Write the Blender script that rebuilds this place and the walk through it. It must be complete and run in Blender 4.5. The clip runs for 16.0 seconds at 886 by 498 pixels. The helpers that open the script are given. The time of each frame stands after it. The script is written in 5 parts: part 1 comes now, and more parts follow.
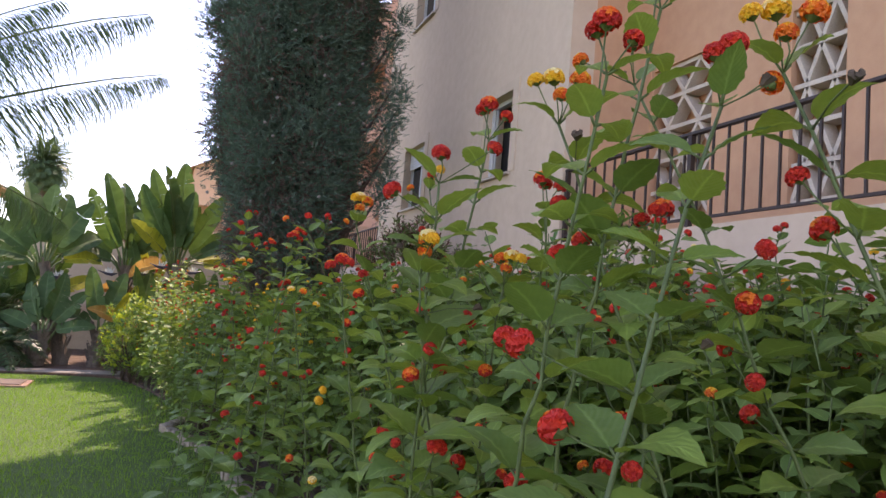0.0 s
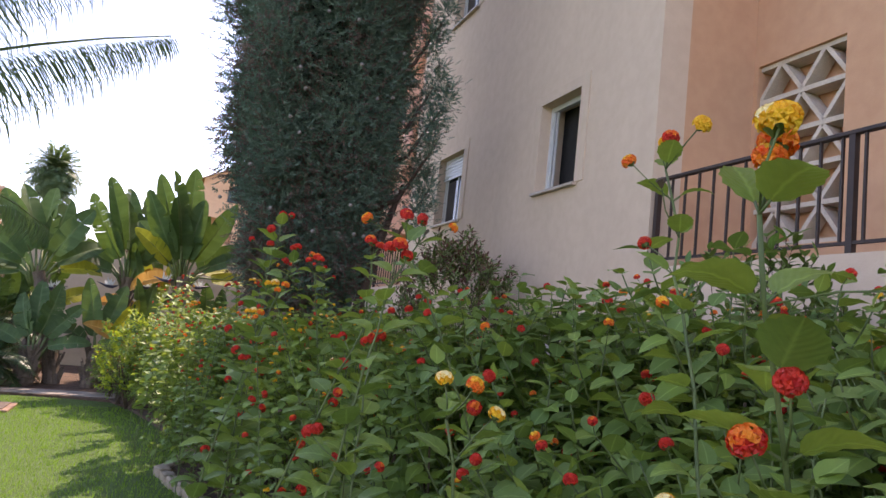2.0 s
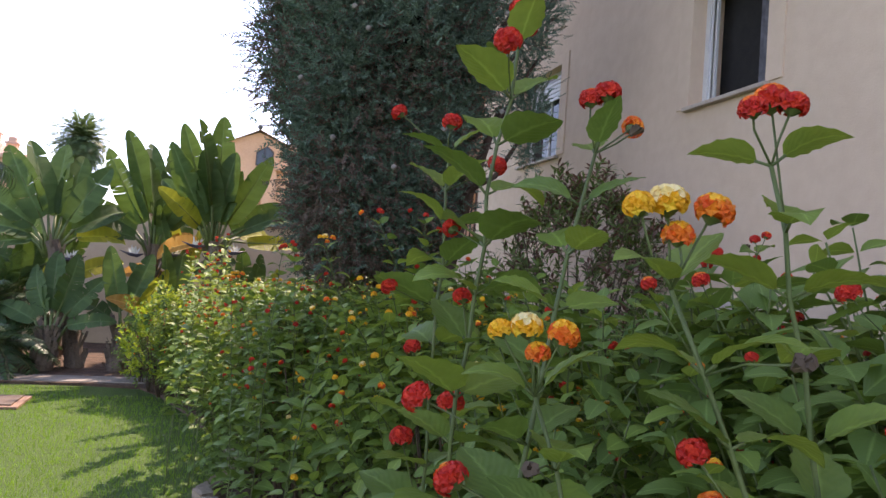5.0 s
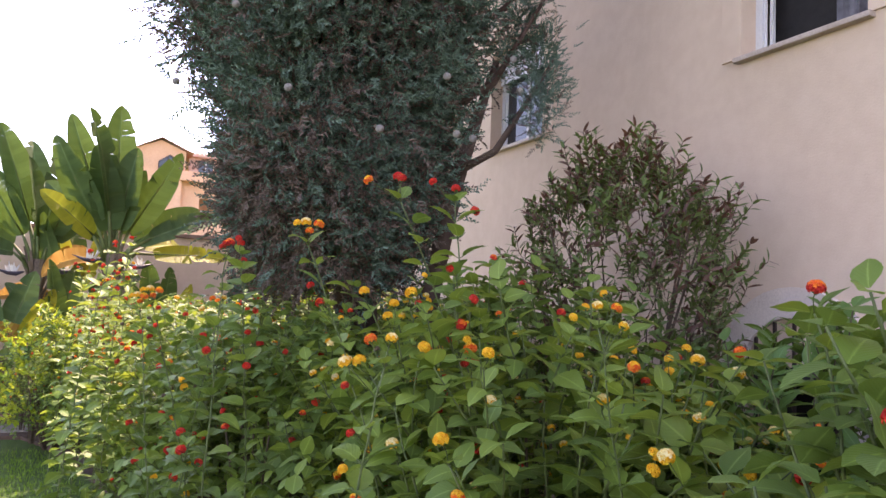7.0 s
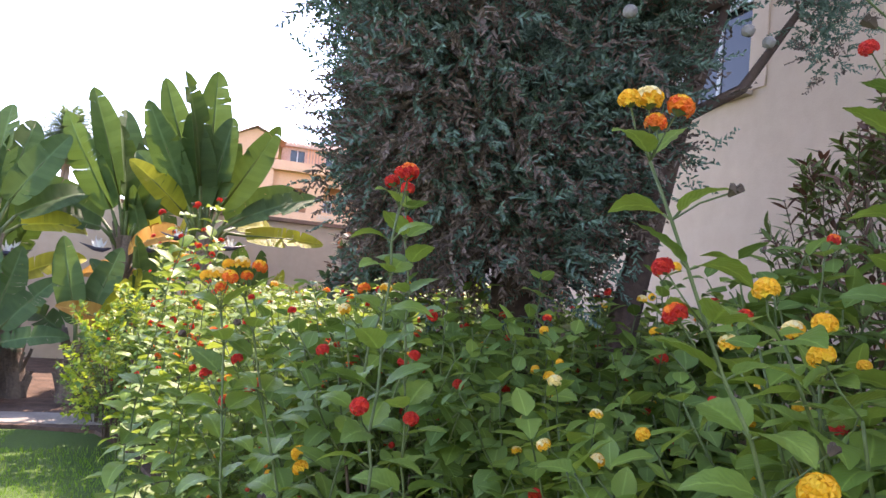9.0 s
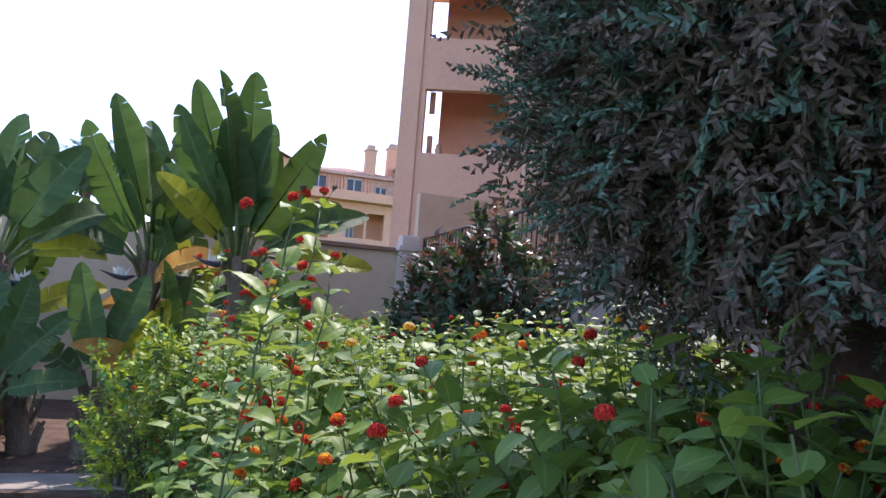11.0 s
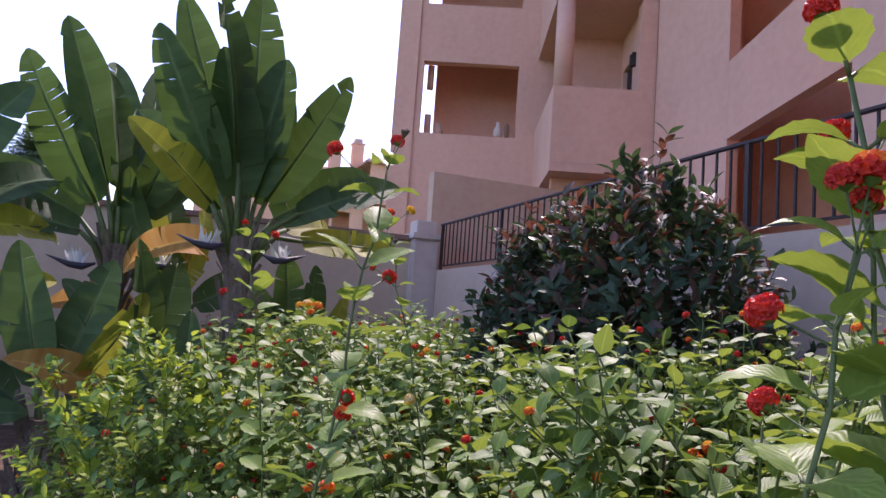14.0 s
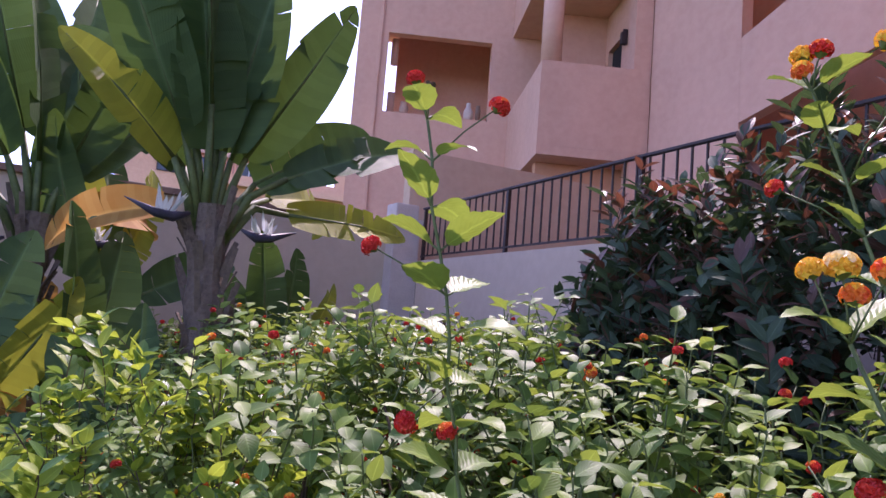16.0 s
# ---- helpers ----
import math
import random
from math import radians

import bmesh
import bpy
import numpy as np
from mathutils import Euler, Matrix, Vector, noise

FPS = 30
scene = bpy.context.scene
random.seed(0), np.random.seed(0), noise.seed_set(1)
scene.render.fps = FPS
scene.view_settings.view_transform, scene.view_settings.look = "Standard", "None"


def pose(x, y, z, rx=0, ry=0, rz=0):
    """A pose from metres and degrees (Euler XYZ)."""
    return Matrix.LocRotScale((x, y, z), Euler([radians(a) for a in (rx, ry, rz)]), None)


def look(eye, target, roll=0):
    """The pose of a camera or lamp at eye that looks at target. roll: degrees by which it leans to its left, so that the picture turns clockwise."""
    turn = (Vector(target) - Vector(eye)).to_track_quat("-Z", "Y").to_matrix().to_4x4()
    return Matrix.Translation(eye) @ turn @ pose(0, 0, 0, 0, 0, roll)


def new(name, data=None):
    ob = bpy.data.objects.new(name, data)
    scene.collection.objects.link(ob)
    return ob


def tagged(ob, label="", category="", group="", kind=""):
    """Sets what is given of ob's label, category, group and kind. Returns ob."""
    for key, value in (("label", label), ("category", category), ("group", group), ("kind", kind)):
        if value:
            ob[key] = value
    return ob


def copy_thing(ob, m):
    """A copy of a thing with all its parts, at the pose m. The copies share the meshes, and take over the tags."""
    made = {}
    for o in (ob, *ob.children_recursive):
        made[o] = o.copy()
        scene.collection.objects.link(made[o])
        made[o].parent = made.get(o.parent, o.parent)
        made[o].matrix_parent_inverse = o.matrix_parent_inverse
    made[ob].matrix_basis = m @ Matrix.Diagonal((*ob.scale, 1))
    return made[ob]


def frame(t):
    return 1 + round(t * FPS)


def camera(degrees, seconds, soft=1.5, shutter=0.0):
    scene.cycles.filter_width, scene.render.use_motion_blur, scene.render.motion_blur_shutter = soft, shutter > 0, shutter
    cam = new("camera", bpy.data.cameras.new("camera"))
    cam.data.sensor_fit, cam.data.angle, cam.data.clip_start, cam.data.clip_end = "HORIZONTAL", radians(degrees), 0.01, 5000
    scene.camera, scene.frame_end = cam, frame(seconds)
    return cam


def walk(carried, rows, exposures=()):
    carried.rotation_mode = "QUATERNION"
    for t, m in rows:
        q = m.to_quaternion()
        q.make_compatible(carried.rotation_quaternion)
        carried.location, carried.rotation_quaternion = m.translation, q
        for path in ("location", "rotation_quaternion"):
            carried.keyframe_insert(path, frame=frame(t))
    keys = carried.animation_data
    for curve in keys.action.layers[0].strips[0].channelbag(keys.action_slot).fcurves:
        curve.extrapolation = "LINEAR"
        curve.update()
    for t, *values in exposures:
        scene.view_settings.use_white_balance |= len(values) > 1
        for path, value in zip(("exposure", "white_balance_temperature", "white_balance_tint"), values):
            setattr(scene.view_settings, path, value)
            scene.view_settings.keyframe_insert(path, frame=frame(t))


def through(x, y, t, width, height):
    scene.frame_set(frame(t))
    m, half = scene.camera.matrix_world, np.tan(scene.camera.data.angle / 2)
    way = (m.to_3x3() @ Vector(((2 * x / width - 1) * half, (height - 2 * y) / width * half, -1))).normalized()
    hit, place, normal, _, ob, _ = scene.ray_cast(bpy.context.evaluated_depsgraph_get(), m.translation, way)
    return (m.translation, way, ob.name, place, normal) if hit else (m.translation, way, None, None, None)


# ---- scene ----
cam = camera(64.5, 16.0)
PATH = [
    (0, (0.000, -0.000, 1.505), (0.729, 1.853, 1.687), 4.6),
    (0.5, (0.008, 0.279, 1.540), (0.854, 2.083, 1.717), 7.1),
    (1, (0.001, 0.562, 1.558), (0.762, 2.402, 1.747), 6.2),
    (1.5, (-0.024, 0.852, 1.578), (0.711, 2.700, 1.788), 6.1),
    (2, (0.031, 1.150, 1.584), (0.736, 3.007, 1.818), 6.3),
    (2.5, (0.017, 1.456, 1.569), (0.704, 3.322, 1.781), 6.1),
    (3, (-0.018, 1.683, 1.580), (0.705, 3.543, 1.717), 6.9),
    (3.5, (0.001, 1.972, 1.582), (0.625, 3.869, 1.692), 6.4),
    (4, (0.008, 2.283, 1.586), (0.559, 4.205, 1.638), 7.1),
    (4.5, (-0.001, 2.644, 1.627), (0.689, 4.519, 1.718), 6.0),
    (5, (0.049, 3.004, 1.612), (0.694, 4.894, 1.722), 4.5),
    (7.5, (0.101, 4.645, 1.601), (1.063, 6.392, 1.758), 3.3),
    (8, (0.132, 4.928, 1.576), (1.162, 6.639, 1.672), 5.3),
    (8.5, (0.145, 5.255, 1.574), (1.107, 7.006, 1.679), 5.4),
    (9, (0.156, 5.624, 1.588), (0.815, 7.508, 1.714), 5.2),
    (9.5, (0.097, 5.962, 1.603), (0.761, 7.837, 1.813), 4.3),
    (10, (0.105, 6.254, 1.610), (0.573, 8.189, 1.797), 4.6),
    (12.5, (-0.241, 8.072, 1.577), (0.614, 9.869, 1.773), 4.0),
    (13, (-0.213, 8.411, 1.570), (0.568, 10.239, 1.789), 5.2),
    (13.5, (-0.260, 8.689, 1.546), (0.574, 10.497, 1.739), 5.4),
    (14, (-0.305, 8.947, 1.519), (0.419, 10.800, 1.720), 4.1),
    (14.5, (-0.362, 9.258, 1.503), (0.508, 11.045, 1.726), 5.7),
    (15, (-0.415, 9.606, 1.483), (0.515, 11.362, 1.711), 2.0),
    (15.5, (-0.423, 9.961, 1.460), (0.445, 11.748, 1.692), 4.8),
    (16, (-0.437, 10.380, 1.474), (0.475, 12.148, 1.685), 4.6),
]
EXPO = 1.75
walk(cam, [(t, look(eye, target, roll)) for t, eye, target, roll in PATH],
     [(0, EXPO + 0.42, 7800, 32), (5, EXPO + 0.4, 7700, 29), (7.3, EXPO + 1.15, 8200, 38), (8.5, EXPO + 1.25, 7900, 36), (10.2, EXPO + 0.42, 6100, 20), (12.3, EXPO, 6400, 36), (14.5, EXPO - 0.15, 6200, 42), (16, EXPO + 0.05, 6100, 50)])

# ---- world and sun ----
SUN_AZ, SUN_EL = 33.0, 52.0      # degrees from +y towards +x, and above the horizon
world = bpy.data.worlds.new("sky")
scene.world = world
world.use_nodes = True
wn = world.node_tree
sky = wn.nodes.new("ShaderNodeTexSky")
sky.sky_type = "NISHITA"
sky.sun_disc = False
sky.sun_elevation, sky.sun_rotation = radians(SUN_EL), radians(SUN_AZ)
sky.air_density, sky.dust_density, sky.ozone_density = 0.75, 0.5, 1.0
bg = wn.nodes["Background"]
bg.inputs[1].default_value = 0.15
wn.links.new(sky.outputs[0], bg.inputs[0])
sun_data = bpy.data.lights.new("sun", "SUN")
sun_data.energy, sun_data.angle, sun_data.color = 2.0, radians(0.6), (1, 0.94, 0.84)
sun = new("sun", sun_data)
a, e = radians(SUN_AZ), radians(SUN_EL)
sun.matrix_basis = look((10 * math.sin(a) * math.cos(e), 10 * math.cos(a) * math.cos(e), 10 * math.sin(e)), (0, 0, 0))

# ---- materials ----
def material(name, rough=0.6, metal=0.0):
    m = bpy.data.materials.new(name)
    m.use_nodes = True
    b = m.node_tree.nodes["Principled BSDF"]
    b.inputs["Roughness"].default_value, b.inputs["Metallic"].default_value = rough, metal
    return m, m.node_tree, b


def ramp(nt, fac, stops):
    r = nt.nodes.new("ShaderNodeValToRGB")
    while len(r.color_ramp.elements) < len(stops):
        r.color_ramp.elements.new(0.5)
    for el, (p, c) in zip(r.color_ramp.elements, stops):
        el.position, el.color = p, (*c, 1)
    nt.links.new(fac, r.inputs[0])
    return r.outputs[0]


def noise_of(nt, scale, detail=4, coord="Object", rough=0.55, stretch=(1, 1, 1)):
    tc = nt.nodes.new("ShaderNodeTexCoord")
    mp = nt.nodes.new("ShaderNodeMapping")
    mp.inputs["Scale"].default_value = stretch
    n = nt.nodes.new("ShaderNodeTexNoise")
    n.inputs["Scale"].default_value, n.inputs["Detail"].default_value, n.inputs["Roughness"].default_value = scale, detail, rough
    nt.links.new(tc.outputs[coord], mp.inputs[0])
    nt.links.new(mp.outputs[0], n.inputs["Vector"])
    return n.outputs["Fac"]


def bump(nt, b, height, strength, distance):
    bp = nt.nodes.new("ShaderNodeBump")
    bp.inputs["Strength"].default_value, bp.inputs["Distance"].default_value = strength, distance
    nt.links.new(height, bp.inputs["Height"])
    nt.links.new(bp.outputs[0], b.inputs["Normal"])


def mix(nt, fac, a, b, mode="MIX"):
    m = nt.nodes.new("ShaderNodeMix")
    m.data_type, m.blend_type = "RGBA", mode
    for v, s in ((fac, m.inputs[0]), (a, m.inputs[6]), (b, m.inputs[7])):
        if isinstance(v, (int, float)):
            s.default_value = v
        elif isinstance(v, tuple):
            s.default_value = (*v, 1)
        else:
            nt.links.new(v, s)
    return m.outputs[2]


def rough_surface(name, dark, light, scale=3.0, grain=60.0, rough=0.9, depth=0.004, stretch=(1, 1, 1), metal=0.0, strength=0.5):
    """Two colours in large soft patches with fine grain and relief."""
    m, nt, b = material(name, rough, metal)
    big = noise_of(nt, scale, 5, stretch=stretch)
    fine = noise_of(nt, grain, 3)
    c = ramp(nt, big, [(0.3, dark), (0.7, light)])
    c = mix(nt, 0.35, c, ramp(nt, fine, [(0.3, tuple(v * 0.75 for v in dark)), (0.75, light)]))
    nt.links.new(c, b.inputs["Base Color"])
    bump(nt, b, fine, strength, depth)
    return m


def plaster(name, colour, stain=0.9):
    m, nt, b = material(name, 0.92)
    big = noise_of(nt, 0.7, 6)
    streak = noise_of(nt, 2.0, 5, stretch=(1, 1, 0.18))
    fine = noise_of(nt, 90, 4)
    mid = noise_of(nt, 9, 4)
    c = ramp(nt, big, [(0.3, tuple(v * 0.9 for v in colour)), (0.7, colour)])
    c = mix(nt, ramp(nt, streak, [(0.5, (0, 0, 0)), (0.8, (0.35, 0.35, 0.35))]), c, tuple(v * stain * 0.85 for v in colour))
    c = mix(nt, 0.12, c, ramp(nt, mid, [(0.35, (0.3, 0.24, 0.2)), (0.65, (0.95, 0.85, 0.75))]), "SOFT_LIGHT")
    nt.links.new(c, b.inputs["Base Color"])
    bump(nt, b, fine, 0.35, 0.004)
    return m


def leafy(name, dark, light, shine=0.4, glow=(0.35, 0.5, 0.05), through=0.35, veins=14.0, relief=0.16):
    """A leaf that light comes through, with veins along its own length, varied from leaf to leaf."""
    m, nt, b = material(name, shine)
    b.inputs["Specular IOR Level"].default_value = 0.24
    geo = nt.nodes.new("ShaderNodeNewGeometry")
    uv = nt.nodes.new("ShaderNodeTexCoord")
    sep = nt.nodes.new("ShaderNodeSeparateXYZ")
    nt.links.new(uv.outputs["UV"], sep.inputs[0])
    ab = nt.nodes.new("ShaderNodeMath"); ab.operation = "ABSOLUTE"
    nt.links.new(sep.outputs[1], ab.inputs[0])
    ad = nt.nodes.new("ShaderNodeMath"); ad.operation = "MULTIPLY_ADD"
    ad.inputs[1].default_value = -0.35
    nt.links.new(ab.outputs[0], ad.inputs[0]); nt.links.new(sep.outputs[0], ad.inputs[2])
    sc = nt.nodes.new("ShaderNodeMath"); sc.operation = "MULTIPLY"; sc.inputs[1].default_value = veins * 6.283
    nt.links.new(ad.outputs[0], sc.inputs[0])
    sn = nt.nodes.new("ShaderNodeMath"); sn.operation = "SINE"
    nt.links.new(sc.outputs[0], sn.inputs[0])
    h = nt.nodes.new("ShaderNodeMapRange"); h.inputs[1].default_value = -1
    nt.links.new(sn.outputs[0], h.inputs[0])
    c = ramp(nt, geo.outputs["Random Per Island"], [(0.0, dark), (0.6, tuple((p + q) / 2 for p, q in zip(dark, light))), (1.0, light)])
    blot = noise_of(nt, 5, 3)
    c = mix(nt, 0.45, c, ramp(nt, blot, [(0.3, dark), (0.7, light)]))
    mid = nt.nodes.new("ShaderNodeMapRange")
    mid.inputs[1].default_value, mid.inputs[2].default_value = 0.0, 0.12
    mid.inputs[3].default_value, mid.inputs[4].default_value = 0.55, 0.0
    nt.links.new(ab.outputs[0], mid.inputs[0])
    c = mix(nt, mid.outputs[0], c, tuple(min(1, v * 1.7 + 0.02) for v in light))
    nt.links.new(c, b.inputs["Base Color"])
    bump(nt, b, h.outputs[0], relief, 0.0025)
    tr = nt.nodes.new("ShaderNodeBsdfTranslucent")
    nt.links.new(mix(nt, 0.75, c, glow), tr.inputs[0])
    mx = nt.nodes.new("ShaderNodeMixShader")
    mx.inputs[0].default_value = through
    out = nt.nodes["Material Output"]
    nt.links.new(b.outputs[0], mx.inputs[1]); nt.links.new(tr.outputs[0], mx.inputs[2]); nt.links.new(mx.outputs[0], out.inputs[0])
    return m


def petal(name, low, high, through=0.25):
    m, nt, b = material(name, 0.55)
    geo = nt.nodes.new("ShaderNodeNewGeometry")
    c = ramp(nt, geo.outputs["Random Per Island"], [(0.0, low), (1.0, high)])
    nt.links.new(c, b.inputs["Base Color"])
    tr = nt.nodes.new("ShaderNodeBsdfTranslucent")
    nt.links.new(c, tr.inputs[0])
    mx = nt.nodes.new("ShaderNodeMixShader"); mx.inputs[0].default_value = through
    nt.links.new(b.outputs[0], mx.inputs[1]); nt.links.new(tr.outputs[0], mx.inputs[2])
    nt.links.new(mx.outputs[0], nt.nodes["Material Output"].inputs[0])
    return m


WALL_PALE = plaster("pale_cream_plaster", (0.64, 0.47, 0.345))
WALL_ORANGE = plaster("orange_plaster", (0.62, 0.33, 0.19))
WALL_PEACH = plaster("peach_plaster", (0.70, 0.41, 0.29))
WALL_GARDEN = plaster("garden_wall_plaster", (0.62, 0.48, 0.34), 0.75)
WALL_TERRACE = plaster("tawny_plaster", (0.60, 0.40, 0.27))
WALL_FAR = plaster("far_peach_plaster", (0.74, 0.40, 0.25))
STONE = rough_surface("grille_stone", (0.50, 0.40, 0.31), (0.68, 0.57, 0.46), 6, 80)
WHITE_TRIM = rough_surface("whitewashed_trim", (0.54, 0.43, 0.35), (0.68, 0.56, 0.47), 5, 90)
SILL = rough_surface("stone_sill", (0.38, 0.28, 0.22), (0.55, 0.44, 0.36), 6, 80, 0.6)
CAP = rough_surface("wall_cap_tile", (0.20, 0.11, 0.07), (0.36, 0.22, 0.15), 5, 50)
IRON = rough_surface("dark_painted_iron", (0.02, 0.010, 0.008), (0.045, 0.022, 0.016), 9, 120, 0.6, 0.001)
ALU = rough_surface("white_window_frame", (0.48, 0.46, 0.44), (0.64, 0.62, 0.60), 4, 100, 0.35, 0.0005)
# near-black paint in place of the shade inside rooms, arch and doorways
PAINTED_SHADE = rough_surface("dark_room", (0.012, 0.010, 0.010), (0.03, 0.026, 0.024), 2, 20)
CURTAIN = rough_surface("grey_curtain", (0.10, 0.09, 0.10), (0.30, 0.29, 0.32), 5, 30, 0.9, 0.004, (1, 6, 1))
SOIL = rough_surface("garden_soil", (0.035, 0.02, 0.012), (0.16, 0.095, 0.06), 7, 45, 1.0, 0.03)
KERB = rough_surface("pale_edging_stone", (0.20, 0.15, 0.10), (0.46, 0.37, 0.27), 4, 40, 0.9, 0.01)
PAVING = rough_surface("pale_paving", (0.16, 0.13, 0.10), (0.36, 0.31, 0.25), 3, 40)
ROOF = rough_surface("clay_roof_tile", (0.42, 0.24, 0.17), (0.66, 0.44, 0.34), 3, 30, 0.9, 0.02)
BARK = rough_surface("cypress_bark", (0.05, 0.03, 0.022), (0.16, 0.10, 0.075), 6, 40, 1.0, 0.02, (1, 1, 0.15))
FIBRE = rough_surface("fibrous_trunk", (0.06, 0.045, 0.035), (0.26, 0.19, 0.14), 6, 40, 1.0, 0.03, (1, 1, 0.2))
STEM = rough_surface("green_stem", (0.05, 0.08, 0.02), (0.14, 0.18, 0.05), 12, 60, 0.6)
TWIG = rough_surface("brown_twig", (0.05, 0.03, 0.018), (0.15, 0.10, 0.06), 12, 60, 0.9)
COVER = rough_surface("manhole_cover_metal", (0.07, 0.045, 0.03), (0.18, 0.12, 0.08), 12, 60, 0.6, 0.004)
LEAF = leafy("lantana_leaf", (0.075, 0.14, 0.033), (0.17, 0.26, 0.060), 0.52, (0.22, 0.33, 0.04), 0.28, 9)
LEAF_YOUNG = leafy("young_lantana_leaf", (0.12, 0.21, 0.040), (0.24, 0.34, 0.065), 0.45, (0.36, 0.44, 0.05), 0.36, 9)
SHRUB = leafy("evergreen_leaf", (0.06, 0.105, 0.03), (0.15, 0.20, 0.06), 0.35, (0.22, 0.32, 0.04), 0.25, 6)
GLOSSY = leafy("glossy_green_leaf", (0.05, 0.12, 0.03), (0.12, 0.23, 0.06), 0.35, (0.3, 0.45, 0.05), 0.3, 6)
RED_LEAF = leafy("reddish_young_leaf", (0.08, 0.045, 0.035), (0.17, 0.095, 0.065), 0.35, (0.35, 0.10, 0.04), 0.25, 6)
DARK_LEAF = leafy("dark_photinia_leaf", (0.03, 0.055, 0.035), (0.07, 0.115, 0.06), 0.62, (0.12, 0.2, 0.05), 0.2, 6)
BANANA = leafy("banana_blade", (0.035, 0.075, 0.025), (0.08, 0.14, 0.05), 0.6, (0.2, 0.34, 0.04), 0.17, 60, 0.4)
BANANA_YELLOW = leafy("yellowed_blade", (0.20, 0.22, 0.02), (0.42, 0.40, 0.04), 0.5, (0.5, 0.52, 0.05), 0.3, 60, 0.4)
BANANA_DRY = leafy("orange_brown_blade", (0.40, 0.16, 0.03), (0.60, 0.36, 0.10), 0.7, (0.75, 0.38, 0.08), 0.4, 60, 0.4)
CYP = leafy("cypress_foliage", (0.05, 0.085, 0.060), (0.13, 0.20, 0.145), 0.75, (0.06, 0.12, 0.04), 0.12, 3)
CYP_BROWN = leafy("dead_cypress_foliage", (0.08, 0.058, 0.046), (0.18, 0.13, 0.10), 0.9, (0.12, 0.08, 0.05), 0.1, 3)
FROND = leafy("palm_frond_leaf", (0.03, 0.06, 0.025), (0.10, 0.15, 0.07), 0.45, (0.2, 0.3, 0.08), 0.25, 3)
CYCAD = leafy("cycad_leaf", (0.02, 0.05, 0.02), (0.05, 0.10, 0.035), 0.35, (0.1, 0.2, 0.04), 0.15, 3)
DRY = leafy("dry_leaf", (0.12, 0.07, 0.04), (0.30, 0.19, 0.11), 0.9, (0.3, 0.2, 0.1), 0.2, 3)
LIME = leafy("lime_green_leaf", (0.14, 0.22, 0.02), (0.36, 0.45, 0.05), 0.45, (0.60, 0.70, 0.06), 0.42, 6)
RED = petal("red_petals", (0.55, 0.012, 0.008), (0.80, 0.05, 0.015))
ORANGE = petal("orange_petals", (0.85, 0.10, 0.01), (0.95, 0.30, 0.02))
YELLOW = petal("yellow_petals", (0.90, 0.42, 0.01), (0.95, 0.60, 0.04))
CREAM = petal("cream_petals", (0.90, 0.65, 0.20), (0.92, 0.80, 0.42))
WHITE_PETAL = petal("white_bract", (0.6, 0.6, 0.58), (0.85, 0.85, 0.8))
BEAK = rough_surface("dark_flower_beak", (0.02, 0.018, 0.03), (0.06, 0.05, 0.08), 9, 60, 0.5)

GLASS, gnt, gb = material("window_glass", 0.03)
gb.inputs["Base Color"].default_value = (0.02, 0.025, 0.03, 1)
gb.inputs["Specular IOR Level"].default_value = 0.5
gb.inputs["Coat Weight"].default_value = 0.0

GRASS, nt, b = material("lawn", 0.9)
c = ramp(nt, noise_of(nt, 1.2, 6), [(0.3, (0.030, 0.075, 0.004)), (0.7, (0.065, 0.125, 0.010))])
c = mix(nt, 0.5, c, ramp(nt, noise_of(nt, 40, 4), [(0.3, (0.02, 0.045, 0.003)), (0.7, (0.095, 0.17, 0.015))]))
nt.links.new(c, b.inputs["Base Color"])
bump(nt, b, noise_of(nt, 120, 3), 0.8, 0.02)
BLADE = leafy("grass_blade", (0.04, 0.09, 0.005), (0.11, 0.20, 0.012), 0.6, (0.26, 0.5, 0.04), 0.4, 2)


# ---- mesh helpers ----
def mesh_of(name, verts, faces, mats, fmat=None, uvs=None, smooth=False):
    me = bpy.data.meshes.new(name)
    me.from_pydata([tuple(map(float, v)) for v in verts], [], faces)
    for m in (mats if isinstance(mats, (list, tuple)) else [mats]):
        me.materials.append(m)
    if fmat is not None:
        me.polygons.foreach_set("material_index", fmat)
    if uvs is not None:
        uv = np.asarray(uvs, float)
        layer = me.uv_layers.new(name="UVMap")
        idx = np.empty(len(me.loops), int)
        me.loops.foreach_get("vertex_index", idx)
        layer.data.foreach_set("uv", uv[idx].ravel())
    if smooth:
        me.polygons.foreach_set("use_smooth", [True] * len(me.polygons))
    me.update()
    return me


def child(name, me, parent, m=None, label="", kind=""):
    ob = new(name, me)
    ob.parent = parent
    if m is not None:
        ob.matrix_basis = m
    return tagged(ob, label, kind=kind)


